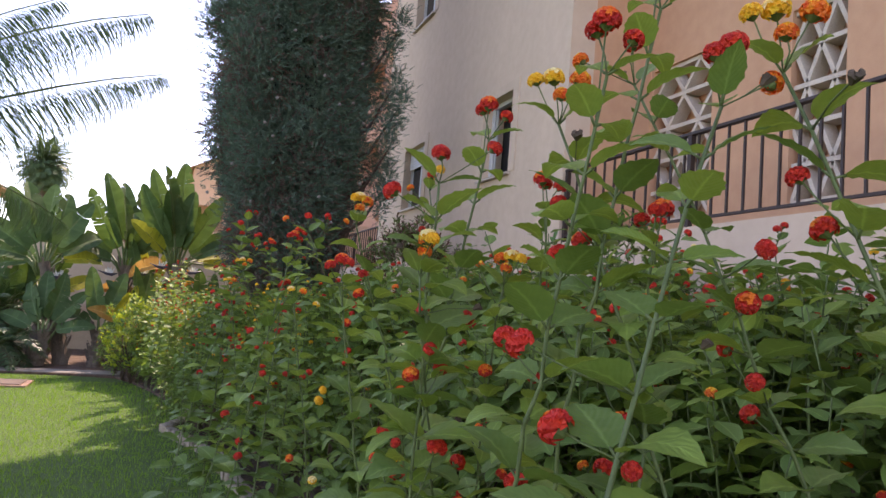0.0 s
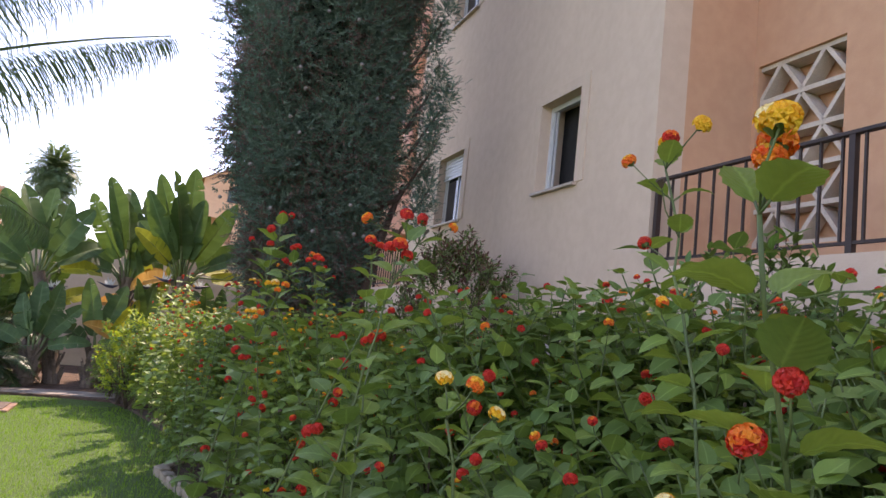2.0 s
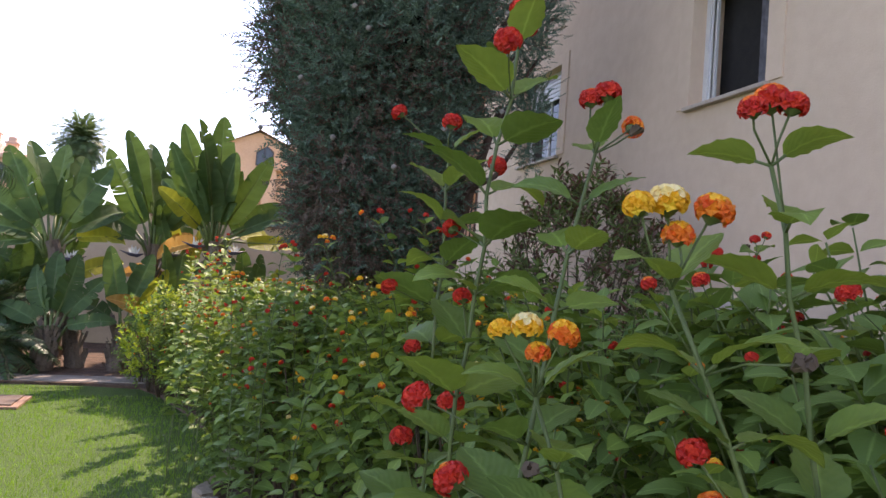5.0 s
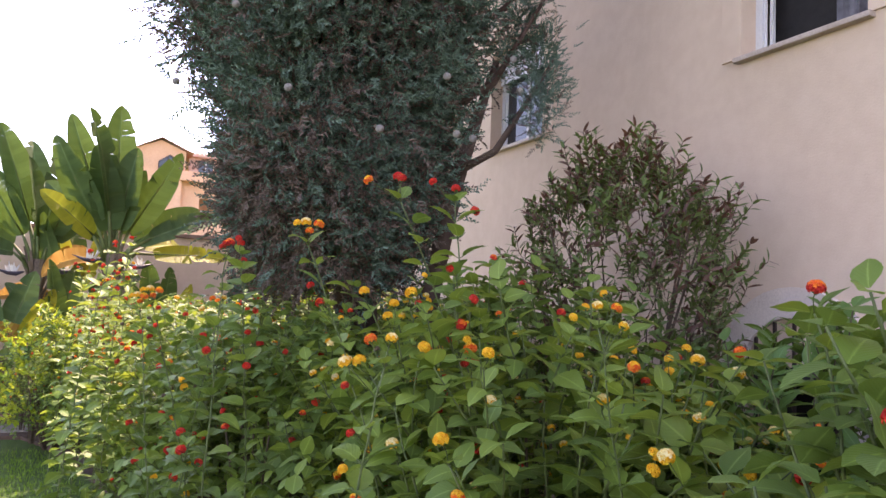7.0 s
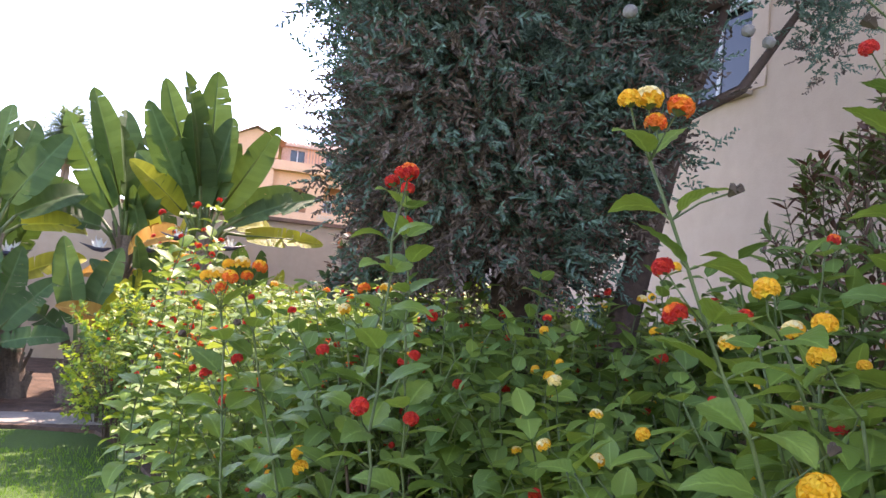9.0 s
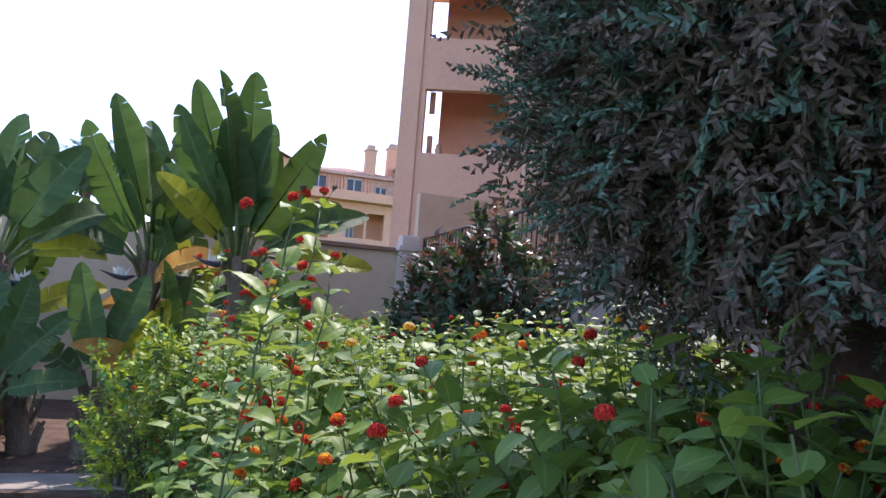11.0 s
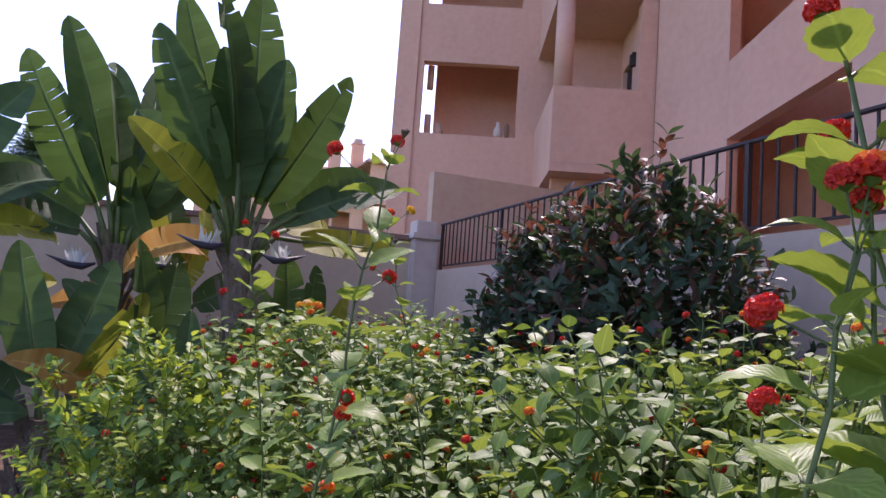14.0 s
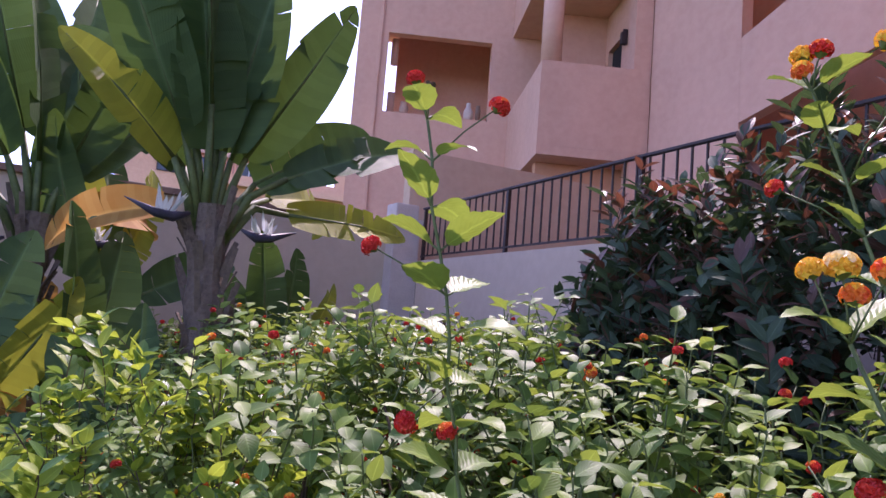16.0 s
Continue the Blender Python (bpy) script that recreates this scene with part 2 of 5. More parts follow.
class Build:
    """Collects boxes, bars and quads for one mesh."""
    def __init__(self):
        self.v, self.f = [], []

    def add(self, verts, faces):
        n = len(self.v)
        self.v += [tuple(v) for v in verts]
        self.f += [tuple(n + i for i in f) for f in faces]
        return self

    def box(self, x0, y0, z0, x1, y1, z1, bevel=0.0):
        if bevel <= 0:
            return self.add([(x0, y0, z0), (x1, y0, z0), (x1, y1, z0), (x0, y1, z0), (x0, y0, z1), (x1, y0, z1), (x1, y1, z1), (x0, y1, z1)],
                            [(0, 3, 2, 1), (4, 5, 6, 7), (0, 1, 5, 4), (1, 2, 6, 5), (2, 3, 7, 6), (3, 0, 4, 7)])
        bm = bmesh.new()
        bmesh.ops.create_cube(bm, size=1, matrix=Matrix.Translation(((x0 + x1) / 2, (y0 + y1) / 2, (z0 + z1) / 2)) @ Matrix.Diagonal((x1 - x0, y1 - y0, z1 - z0, 1)))
        bmesh.ops.bevel(bm, geom=bm.edges[:], offset=bevel, segments=2, affect="EDGES", profile=0.6)
        bm.verts.index_update()
        self.add([v.co[:] for v in bm.verts], [[v.index for v in f.verts] for f in bm.faces])
        bm.free()
        return self

    def bar(self, p, q, w, h=None):
        """A square bar from p to q."""
        p, q = Vector(p), Vector(q)
        h = h or w
        d = (q - p).normalized()
        up = Vector((0, 0, 1)) if abs(d.z) < 0.9 else Vector((0, 1, 0))
        s = d.cross(up).normalized()
        u = s.cross(d)
        vs = [c + s * i * w / 2 + u * j * h / 2 for c in (p, q) for i, j in ((-1, -1), (1, -1), (1, 1), (-1, 1))]
        return self.add(vs, [(0, 1, 2, 3), (7, 6, 5, 4), (0, 4, 5, 1), (1, 5, 6, 2), (2, 6, 7, 3), (3, 7, 4, 0)])

    def tube(self, pts, radii, n=7):
        pts = [Vector(p) for p in pts]
        rings = []
        for i, p in enumerate(pts):
            d = (pts[min(i + 1, len(pts) - 1)] - pts[max(i - 1, 0)]).normalized()
            s = d.orthogonal().normalized() if i == 0 else (s - d * s.dot(d)).normalized()
            u = d.cross(s)
            r = radii[i] if isinstance(radii, (list, tuple)) else radii
            rings.append([p + (s * math.cos(k * 2 * math.pi / n) + u * math.sin(k * 2 * math.pi / n)) * r for k in range(n)])
        fs = [(i * n + k, i * n + (k + 1) % n, (i + 1) * n + (k + 1) % n, (i + 1) * n + k) for i in range(len(pts) - 1) for k in range(n)]
        fs += [tuple(range(n - 1, -1, -1)), tuple((len(pts) - 1) * n + k for k in range(n))]
        return self.add([v for r in rings for v in r], fs)

    def mesh(self, name, mat, smooth=False):
        return mesh_of(name, self.v, self.f, mat, smooth=smooth)

    def thing(self, name, mat, label="", category="", kind="", parent=None, m=None, smooth=False, group=""):
        ob = new(name, self.mesh(name, mat, smooth))
        if parent is not None:
            ob.parent = parent
        if m is not None:
            ob.matrix_basis = m
        return tagged(ob, label, category, group, kind)


def wall(name, axis, near, far, u0, u1, z0, z1, mat, holes=(), label="", category="wall"):
    """A wall in the plane x (axis 0) or y (axis 1), from near to far through its thickness, with real rectangular openings."""
    us = sorted({u0, u1, *(h[0] for h in holes), *(h[1] for h in holes)})
    zs = sorted({z0, z1, *(h[2] for h in holes), *(h[3] for h in holes)})
    solid = {(i, j) for i in range(len(us) - 1) for j in range(len(zs) - 1)
             if not any(h[0] <= us[i] < h[1] and h[2] <= zs[j] < h[3] for h in holes)}
    b = Build()
    P = (lambda u, n, z: (n, u, z)) if axis == 0 else (lambda u, n, z: (u, n, z))
    for i, j in solid:
        a, c, d, e = us[i], us[i + 1], zs[j], zs[j + 1]
        for n in (near, far):
            b.add([P(a, n, d), P(c, n, d), P(c, n, e), P(a, n, e)], [(0, 1, 2, 3)])
        for di, dj, q in ((-1, 0, (a, d, a, e)), (1, 0, (c, d, c, e)), (0, -1, (a, d, c, d)), (0, 1, (a, e, c, e))):
            if (i + di, j + dj) not in solid:
                b.add([P(q[0], near, q[1]), P(q[2], near, q[3]), P(q[2], far, q[3]), P(q[0], far, q[1])], [(0, 1, 2, 3)])
    bm = bmesh.new()
    me = b.mesh(name, mat)
    bm.from_mesh(me)
    bmesh.ops.remove_doubles(bm, verts=bm.verts, dist=0.0005)
    bmesh.ops.recalc_face_normals(bm, faces=bm.faces)
    bm.to_mesh(me)
    bm.free()
    return tagged(new(name, me), label, category, kind="structure")


def slab(name, x0, y0, z0, x1, y1, z1, mat, label="", category="wall", kind="structure", bevel=0.0):
    return Build().box(x0, y0, z0, x1, y1, z1, bevel).thing(name, mat, label, category, kind)


def holder(name, m, label="", category="", group=""):
    ob = new(name)
    ob.matrix_basis = m
    return tagged(ob, label, category, group)

# ---- ground ----
b = Build()
b.add([(-400, -400, 0), (400, -400, 0), (400, 900, 0), (-400, 900, 0)], [(0, 1, 2, 3)])
b.thing("ground", GRASS, "mown green lawn reaching away on all sides", "lawn", "structure")


def kerb_x(y):
    """The edge of the flower bed."""
    pts = [(-6, 1.6), (-2, 1.3), (2, 1.0), (5, 0.82), (7, 0.63), (7.8, 0.34), (8.3, 0.22), (9.1, 0.58), (9.8, 0.36), (10.4, 0.26), (11.4, 0.0), (12.4, -0.3)]
    return float(np.interp(y, [p[0] for p in pts], [p[1] for p in pts]))


ys = np.linspace(-6, 12.4, 60)
edge = [(kerb_x(y), y) for y in ys] + [(-0.55, 12.9), (-1.2, 13.05), (-4.5, 13.1), (-9, 13.2), (-9, 18.0), (3.08, 18.0), (3.08, -6)]
n = len(edge)
Build().add([(x, y, 0.035) for x, y in edge] + [(x, y, -0.05) for x, y in edge],
            [tuple(range(n - 1, -1, -1))] + [(i, (i + 1) % n, (i + 1) % n + n, i + n) for i in range(n)]).thing(
    "flower_bed_soil", SOIL, "bare brown garden soil of the planted bed", "soil", "structure")

# ---- windowed house wall ----
WX = 3.12
# wall top is out of view; height set so its shadow reaches the lawn
TOP = 12.6
HOLES = [(6.3, 7.0, 2.98, 3.84), (8.9, 9.72, 2.94, 3.82), (8.95, 9.75, 5.68, 6.6), (6.38, 6.96, 0.1, 1.35)]
wall("wall_windowed", 0, WX, WX + 0.25, 5.24, 10.85, 0, TOP, WALL_PALE, HOLES, "tall pale cream plastered house wall with small windows")
wall("wall_return_near", 1, 5.24, 5.44, WX + 0.25, 6.3, 0, TOP, WALL_ORANGE, (), "orange plastered return wall beside the terrace")
wall("wall_return_beyond", 1, 10.65, 10.85, WX + 0.25, 10.0, 0, TOP, WALL_ORANGE, (), "orange plastered return wall beside the far terrace")
slab("roof_block", WX - 0.2, 4.9, TOP, 12, 11.6, TOP + 0.25, ROOF, "flat roof edge of the house", "roof")


def window(x, y0, y1, z0, z1, label, shutter, name="window"):
    """A window in the wall whose outside is at x: raised plaster band, sill, frame, sashes and a dark-painted room
    behind.
    """
    w = holder(name, pose(x, (y0 + y1) / 2, z0), label, "window")
    hw, h = (y1 - y0) / 2, z1 - z0
    b = Build()
    g = 0.13
    for a in ((-0.012, -hw - g, 0.0, 0.002, -hw, h + 0.10), (-0.012, hw, 0.0, 0.002, hw + g, h + 0.10), (-0.012, -hw, h, 0.002, hw, h + 0.10)):
        b.box(*a, 0.003)
    b.thing("surround", WALL_PALE, "raised plaster surround", parent=w)
    Build().box(-0.045, -hw - 0.03, -0.03, 0.12, hw + 0.03, -0.002, 0.006).thing("window_sill", SILL, "projecting brown stone sill", parent=w)
    b = Build()
    for a in ((0.10, -hw, 0, 0.15, -hw + 0.045, h), (0.10, hw - 0.045, 0, 0.15, hw, h), (0.10, -hw + 0.045, 0, 0.15, hw - 0.045, 0.045), (0.10, -hw + 0.045, h - 0.05, 0.15, hw - 0.045, h)):
        b.box(*a, 0.004)
    b.thing("window_frame", ALU, "white aluminium frame", parent=w)
    b = Build()
    for s in (0,) if shutter == "open" else (0, 1):
        a, c = (-hw + 0.045, 0.02) if s else ((hw - 0.10, hw - 0.045) if shutter == "open" else (-0.02, hw - 0.045))
        for q in ((0.115 + s * 0.012, a, 0.045, 0.135 + s * 0.012, a + 0.035, h - 0.05), (0.115 + s * 0.012, c - 0.035, 0.045, 0.135 + s * 0.012, c, h - 0.05)):
            b.box(*q)
    b.thing("sash", ALU, "sliding white sash stiles", parent=w)
    if shutter != "open":
        Build().box(0.124, -hw + 0.08, 0.05, 0.130, -0.02, h - 0.05).thing("pane", GLASS, parent=w)
    Build().box(0.121, hw - 0.09 if shutter == "open" else 0.015, 0.05, 0.127, hw - 0.08, h - 0.05).thing("pane", GLASS, parent=w)
    if shutter == "half":
        b = Build()
        for k in range(7):
            b.box(0.075, -hw + 0.01, h - 0.035 - 0.04 * k, 0.092, hw - 0.01, h - 0.002 - 0.04 * k, 0.004)
        b.thing("roller_shutter", ALU, "lowered slats of the roller shutter", parent=w)
    b = Build()
    m = 22
    vs = []
    for i in range(m + 1):
        y = -hw + 0.05 + (hw * 0.75) * i / m
        vs += [(0.24 + 0.02 * math.sin(i * 1.9), y, 0.04), (0.24 + 0.02 * math.sin(i * 1.9), y, h)]
    b.add(vs, [(2 * i, 2 * i + 2, 2 * i + 3, 2 * i + 1) for i in range(m)])
    b.thing("curtain", CURTAIN, "grey gathered curtain", parent=w)
    return w


window(WX, 6.3, 7.0, 2.98, 3.84, "open window with a dark-painted room behind and a brown sill", "open", "window")
window(WX, 8.9, 9.72, 2.94, 3.82, "window with half lowered roller shutter", "half", "window")
window(WX, 8.95, 9.75, 5.68, 6.6, "upper floor window with white frame", "closed", "window")
# inward-facing boxes whose black colour carries the shade of the rooms
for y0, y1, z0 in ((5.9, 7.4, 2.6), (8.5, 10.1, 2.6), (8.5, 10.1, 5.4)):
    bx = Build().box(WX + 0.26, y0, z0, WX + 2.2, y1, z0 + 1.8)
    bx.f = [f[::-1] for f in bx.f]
    bx.thing("dark_room", PAINTED_SHADE, "room box painted near-black for the shade behind a window", "room", "structure")

# arched basement opening
arch = holder("arched_window", pose(WX, 6.67, 0), "white rimmed arched basement opening with a dark grille", "window")
b = Build()
R0, R1, ZC = 0.29, 0.44, 1.3
N = 18
for i in range(N):
    a0, a1 = math.pi * i / N, math.pi * (i + 1) / N
    vs = [(xx, r * math.cos(a), ZC + r * math.sin(a)) for xx in (-0.035, 0.004) for a in (a0, a1) for r in (R0, R1)]
    b.add(vs, [(0, 1, 3, 2), (4, 6, 7, 5), (0, 4, 5, 1), (2, 3, 7, 6), (1, 5, 7, 3), (0, 2, 6, 4)])
for s in (-1, 1):
    b.box(-0.035, min(s * R0, s * R1), 0, 0.004, max(s * R0, s * R1), ZC)
b.thing("rim", WHITE_TRIM, "whitewashed arched rim", parent=arch)
# flat half disc, painted dark for the shade under the arch
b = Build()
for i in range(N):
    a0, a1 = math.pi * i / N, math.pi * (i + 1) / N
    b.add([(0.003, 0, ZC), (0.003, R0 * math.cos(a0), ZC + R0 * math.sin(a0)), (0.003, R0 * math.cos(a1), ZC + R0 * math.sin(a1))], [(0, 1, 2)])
b.thing("backing", PAINTED_SHADE, "flat panel painted dark as the shaded hollow", parent=arch)
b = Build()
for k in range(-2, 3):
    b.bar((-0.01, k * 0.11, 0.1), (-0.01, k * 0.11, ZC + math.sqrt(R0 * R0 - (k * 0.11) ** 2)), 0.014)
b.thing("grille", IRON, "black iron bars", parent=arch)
# cellar box, its shade likewise put into the paint
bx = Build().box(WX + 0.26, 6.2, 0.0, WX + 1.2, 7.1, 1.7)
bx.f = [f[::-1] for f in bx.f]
bx.thing("dark_room", PAINTED_SHADE, "cellar box painted near-black for the shade behind the arch", "room", "structure")


# ---- terraces, retaining walls, railings, grilles ----
RT = 2.19
for nm, y0, y1 in (("retaining_wall_near", -6, 5.24), ("retaining_wall_beyond", 10.85, 17.9)):
    wall(nm, 0, WX, WX + 0.22, y0, y1, 0, RT, WALL_PALE, (), "cream plastered retaining wall below the terrace railing")
slab("terrace_floor", WX + 0.22, -6, 0, 12, 5.24, RT - 0.12, PAVING, "paved terrace behind the retaining wall", "terrace")
slab("terrace_floor", WX + 0.22, 10.85, 0, 12, 23.5, RT - 0.12, PAVING, "paved terrace behind the retaining wall", "terrace")
pil = holder("gate_pillar", pose(2.96, 18.1, 0), "whitewashed wall pillar with a stepped cap", "pillar")
Build().box(-0.17, -0.17, 0, 0.17, 0.17, 2.66, 0.01).thing("shaft", WHITE_TRIM, parent=pil)
Build().box(-0.21, -0.21, 2.6, 0.21, 0.21, 2.68, 0.01).box(-0.15, -0.15, 2.68, 0.15, 0.15, 2.86, 0.02).thing("cap", WHITE_TRIM, parent=pil)


def railing(y0, y1, posts, label):
    r = holder("terrace_railing", pose(WX + 0.035, y0, RT), label, "railing")
    L = y1 - y0
    H = 0.64
    Build().box(-0.022, 0, H - 0.022, 0.022, L, H, 0.004).thing("handrail", IRON, "flat iron handrail", parent=r)
    Build().box(-0.014, 0, 0.05, 0.014, L, 0.066).thing("bottom_rail", IRON, parent=r)
    bal = Build().box(-0.007, -0.007, 0.064, 0.007, 0.007, H - 0.02).mesh("baluster", IRON)
    post = Build().box(-0.018, -0.018, 0, 0.018, 0.018, H - 0.02).mesh("post", IRON)
    k = 0.13
    while k < L - 0.05:
        if min(abs(y0 + k - p) for p in posts) > 0.05:
            child("baluster", bal, r, pose(0, k, 0))
        k += 0.132
    for p in posts:
        child("post", post, r, pose(0, p - y0, 0))
    return r


railing(-5.9, 5.22, [-5.8, -4.0, -2.1, -0.2, 1.75, 3.67, 5.2], "dark brown iron railing on the near terrace wall")
railing(10.87, 17.9, [10.9, 12.43, 14.25, 16.05, 17.85], "dark brown iron railing on the far terrace wall")


def grille(y0, y1, z0, z1, label):
    """A stone screen of triangles in a hole of the wall at x = 4."""
    g = holder("stone_grille", pose(4.0, y0, z0), label, "stone screen")
    W, Hh = y1 - y0, z1 - z0
    b = Build()
    nz, ny = 5, 2
    cz, cy = Hh / nz, W / ny
    d, t = 0.14, 0.035
    for j in range(nz + 1):
        z = min(max(j * cz, t / 2), Hh - t / 2)
        b.box(0.03, 0, z - t / 2, 0.03 + d, W, z + t / 2)
    seg = []
    for j in range(nz):
        for i in range(ny):
            a, c, lo, hi = i * cy, (i + 1) * cy, j * cz + t * 0.4, (j + 1) * cz - t * 0.4
            m = (a + c) / 2
            if j % 2:
                seg += [((a, hi), (m, lo)), ((m, lo), (c, hi))]
            else:
                seg += [((a, lo), (m, hi)), ((m, hi), (c, lo))]
    for (ya, za), (yb, zb) in seg:
        p, q = Vector((0.03, ya, za)), Vector((0.03, yb, zb))
        dd = (q - p).normalized() 
        s = Vector((0, -dd.z, dd.y)) * t * 0.45
        vs = [c + s * k + Vector((o, 0, 0)) for o in (0.002, d - 0.002) for c in (p, q) for k in (-1, 1)]
        b.add(vs, [(0, 1, 3, 2), (4, 6, 7, 5), (0, 4, 5, 1), (2, 3, 7, 6), (1, 5, 7, 3), (0, 2, 6, 4)])
    b.thing("triangle_bars", STONE, "cast stone bars set in triangles", parent=g)
    Build().box(0.19, 0.005, 0.005, 0.21, W - 0.005, Hh - 0.005).thing("backing", WALL_ORANGE, "orange wall behind", parent=g)
    return g


G2A, G2B = 3.22, 3.66
wall("wall_recess_near", 0, 4.0, 4.25, -2.0, 5.24, RT - 0.12, 10.0, WALL_ORANGE, [(4.44, 5.2, 2.45, 3.87), (G2A, G2B, 2.45, 3.87), (-2.0, G2A - 0.45, 2.07, 4.6)], "peach plastered terrace wall with a stone screen opening")
wall("wall_recess_beyond", 0, 4.0, 4.25, 10.85, 12.36, RT - 0.12, 10.0, WALL_PEACH, [(11.5, 11.9, 2.45, 3.87)], "peach plastered pillar wall with a stone screen opening")
grille(4.44, 5.2, 2.45, 3.87, "triangle patterned stone screen in the near terrace wall")
grille(G2A, G2B, 2.45, 3.87, "second triangle patterned stone screen in the near terrace wall")
grille(11.5, 11.9, 2.45, 3.87, "triangle patterned stone screen in the far terrace wall")
wall("wall_balcony_back_near", 0, 6.0, 6.2, -6, 5.24, RT - 0.12, 10.0, WALL_ORANGE, (), "orange wall at the back of the near terrace")
# added out of view to cast the shadow edge on lawn and bed
wall("wall_upper_beyond", 0, 4.0, 4.25, 12.36, 13.0, 7.6, TOP, WALL_PEACH, (), "unseen upper wall added above the terrace to shade the lawn")
slab("roof_upper", 3.8, 11.6, TOP, 10, 14.7, TOP + 0.25, ROOF, "unseen roof slab added to shade the lawn", "roof")
wall("wall_stair_back", 0, 8.4, 8.6, 10.85, 17.9, RT - 0.12, 10.0, WALL_ORANGE, (), "orange wall behind the outside stair")
wall("wall_stair_far_end", 1, 17.9, 18.05, 6.7, 8.6, RT - 0.12, 10.0, WALL_ORANGE, (), "orange end wall of the outside stair")
# ---- tower block with balconies ----
# laid out along its own front (x) and depth (y), then turned as a whole
TOWER = pose(4.105, 22.116, 0, 0, 0, -22.9)
before_tower = set(scene.collection.all_objects)
wall("wall_tower_front", 1, 0, 0.2, -0.52, 4.2, 0, 11.0, WALL_PEACH,
     [(0.03, 1.97, 5.25, 6.75), (0.03, 1.97, 7.97, 9.4)], "peach tower wall with open balconies")
wall("wall_tower_side", 0, -0.52, -0.32, 0.2, 3.0, 0, 11.0, WALL_PEACH, [(0.9, 1.6, 5.27, 6.2), (0.9, 1.6, 7.99, 8.9)], "peach tower side wall with narrow slots")
slab("corner_strip", -0.16, -0.05, 0, -0.09, -0.002, 11.0, WALL_PEACH, "slim raised plaster strip on the tower wall", bevel=0.01)
slab("roof_tower", -0.7, -0.3, 11.0, 2.6, 3.3, 11.25, ROOF, "flat roof edge of the tower", "roof")
for z in (5.05, 7.77, 10.2):
    slab("balcony_floor", -0.32, 0.21, z, 2.6, 3.0, z + 0.2, WALL_PEACH, "balcony floor slab of the tower", "floor")
wall("wall_balcony_back", 1, 1.9, 2.1, 0.2, 2.6, 0, 11, WALL_PEACH, (), "peach back wall of the balconies")
wall("wall_balcony_divider", 0, 2.3, 2.45, 0.21, 1.9, 0, 11, WALL_PEACH, (), "dividing wall between balconies")
Build().tube([(0.16, 0.45, 5.25), (0.16, 0.45, 5.75)], 0.07, 14).tube([(0.16, 0.45, 6.3), (0.16, 0.45, 6.8)], 0.07, 14).thing("column", WALL_PEACH, "round plastered balcony column", "column", "structure", smooth=True)


def turned(name, prof, m, mat, label, category, n=16):
    """A turned vessel from its outline, standing at m."""
    top = holder(name, m, label, category)
    vs = [(r * math.cos(k * 2 * math.pi / n), r * math.sin(k * 2 * math.pi / n), z) for r, z in prof for k in range(n)]
    Build().add(vs, [(i * n + k, i * n + (k + 1) % n, (i + 1) * n + (k + 1) % n, (i + 1) * n + k) for i in range(len(prof) - 1) for k in range(n)]).thing("body", mat, parent=top, smooth=True)
    return top


VASE = [(0.001, 0), (0.07, 0.0), (0.09, 0.08), (0.085, 0.18), (0.04, 0.26), (0.045, 0.33), (0.03, 0.335)]
turned("white_vase", VASE, pose(1.62, 0.1, 5.25), WHITE_TRIM, "white vase standing on the balcony parapet", "vase")
turned("clay_pot", [(0.001, 0), (0.07, 0), (0.09, 0.1), (0.06, 0.2), (0.08, 0.22), (0.07, 0.225)], pose(0.42, 0.1, 5.25), ROOF, "small clay pot standing on the balcony parapet", "pot")
turned("clay_pot", [(0.001, 0), (0.04, 0), (0.05, 0.2), (0.035, 0.3), (0.03, 0.305)], pose(1.8, 0.1, 5.25), CAP, "slim dark brown bottle shaped pot on the balcony parapet", "pot")
# projecting bay with parapets and a round column
BV, BL, BR = -2.85, 2.35, 3.98
for z0, z1 in ((4.14, 5.40), (7.05, 8.35), (10.0, 11.0)):
    wall("wall_bay_front", 1, BV, BV + 0.12, BL, 3.72, z0, z1, WALL_PEACH, (), "peach plastered parapet of the projecting balcony")
    wall("wall_bay_side", 0, BL, BL + 0.12, BV + 0.12, -0.002, z0, z1, WALL_PEACH, (), "side parapet of the projecting balcony")
for z in (4.0, 6.91, 9.86):
    slab("balcony_floor", BL, BV, z, BR - 0.002, -0.002, z + 0.138, WALL_PEACH, "projecting balcony floor slab", "floor")
for z0, z1 in ((5.40, 6.912), (8.35, 9.862)):
    Build().tube([(BL + 0.165, BV + 0.17, z0), (BL + 0.165, BV + 0.17, z1)], 0.155, 24).thing("column", WALL_PEACH, "round plastered balcony column", "column", "structure", smooth=True)
wall("wall_bay_back", 1, -1.2, -1.05, BL + 0.5, BR, 0, 11, WALL_PEACH, (), "peach back wall of the projecting balcony")
wall("wall_bay_pier", 1, BV, BV + 0.3, 3.72, BR, 0, 11, WALL_PEACH, (), "peach plastered pier beside the projecting balcony")
wall("wall_bay_right", 0, BR - 0.2, BR, BV + 0.3, 0.2, 0, 11, WALL_PEACH, [(-2.05, -1.35, 4.2, 6.25), (-2.05, -1.35, 7.1, 9.2)], "peach plastered wall beside the projecting balcony")
# thin panels that paint the doorway openings as dark as their shade
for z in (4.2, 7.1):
    Build().box(BR - 0.12, -2.05, z, BR - 0.06, -1.35, z + 2.05).thing("balcony_door", PAINTED_SHADE, "panel painted dark for the shade in the balcony doorway", "door", "structure")
lampb = holder("wall_lamp", pose(BR - 0.26, -2.3, 6.1), "small dark wall lantern beside the balcony door", "lamp")
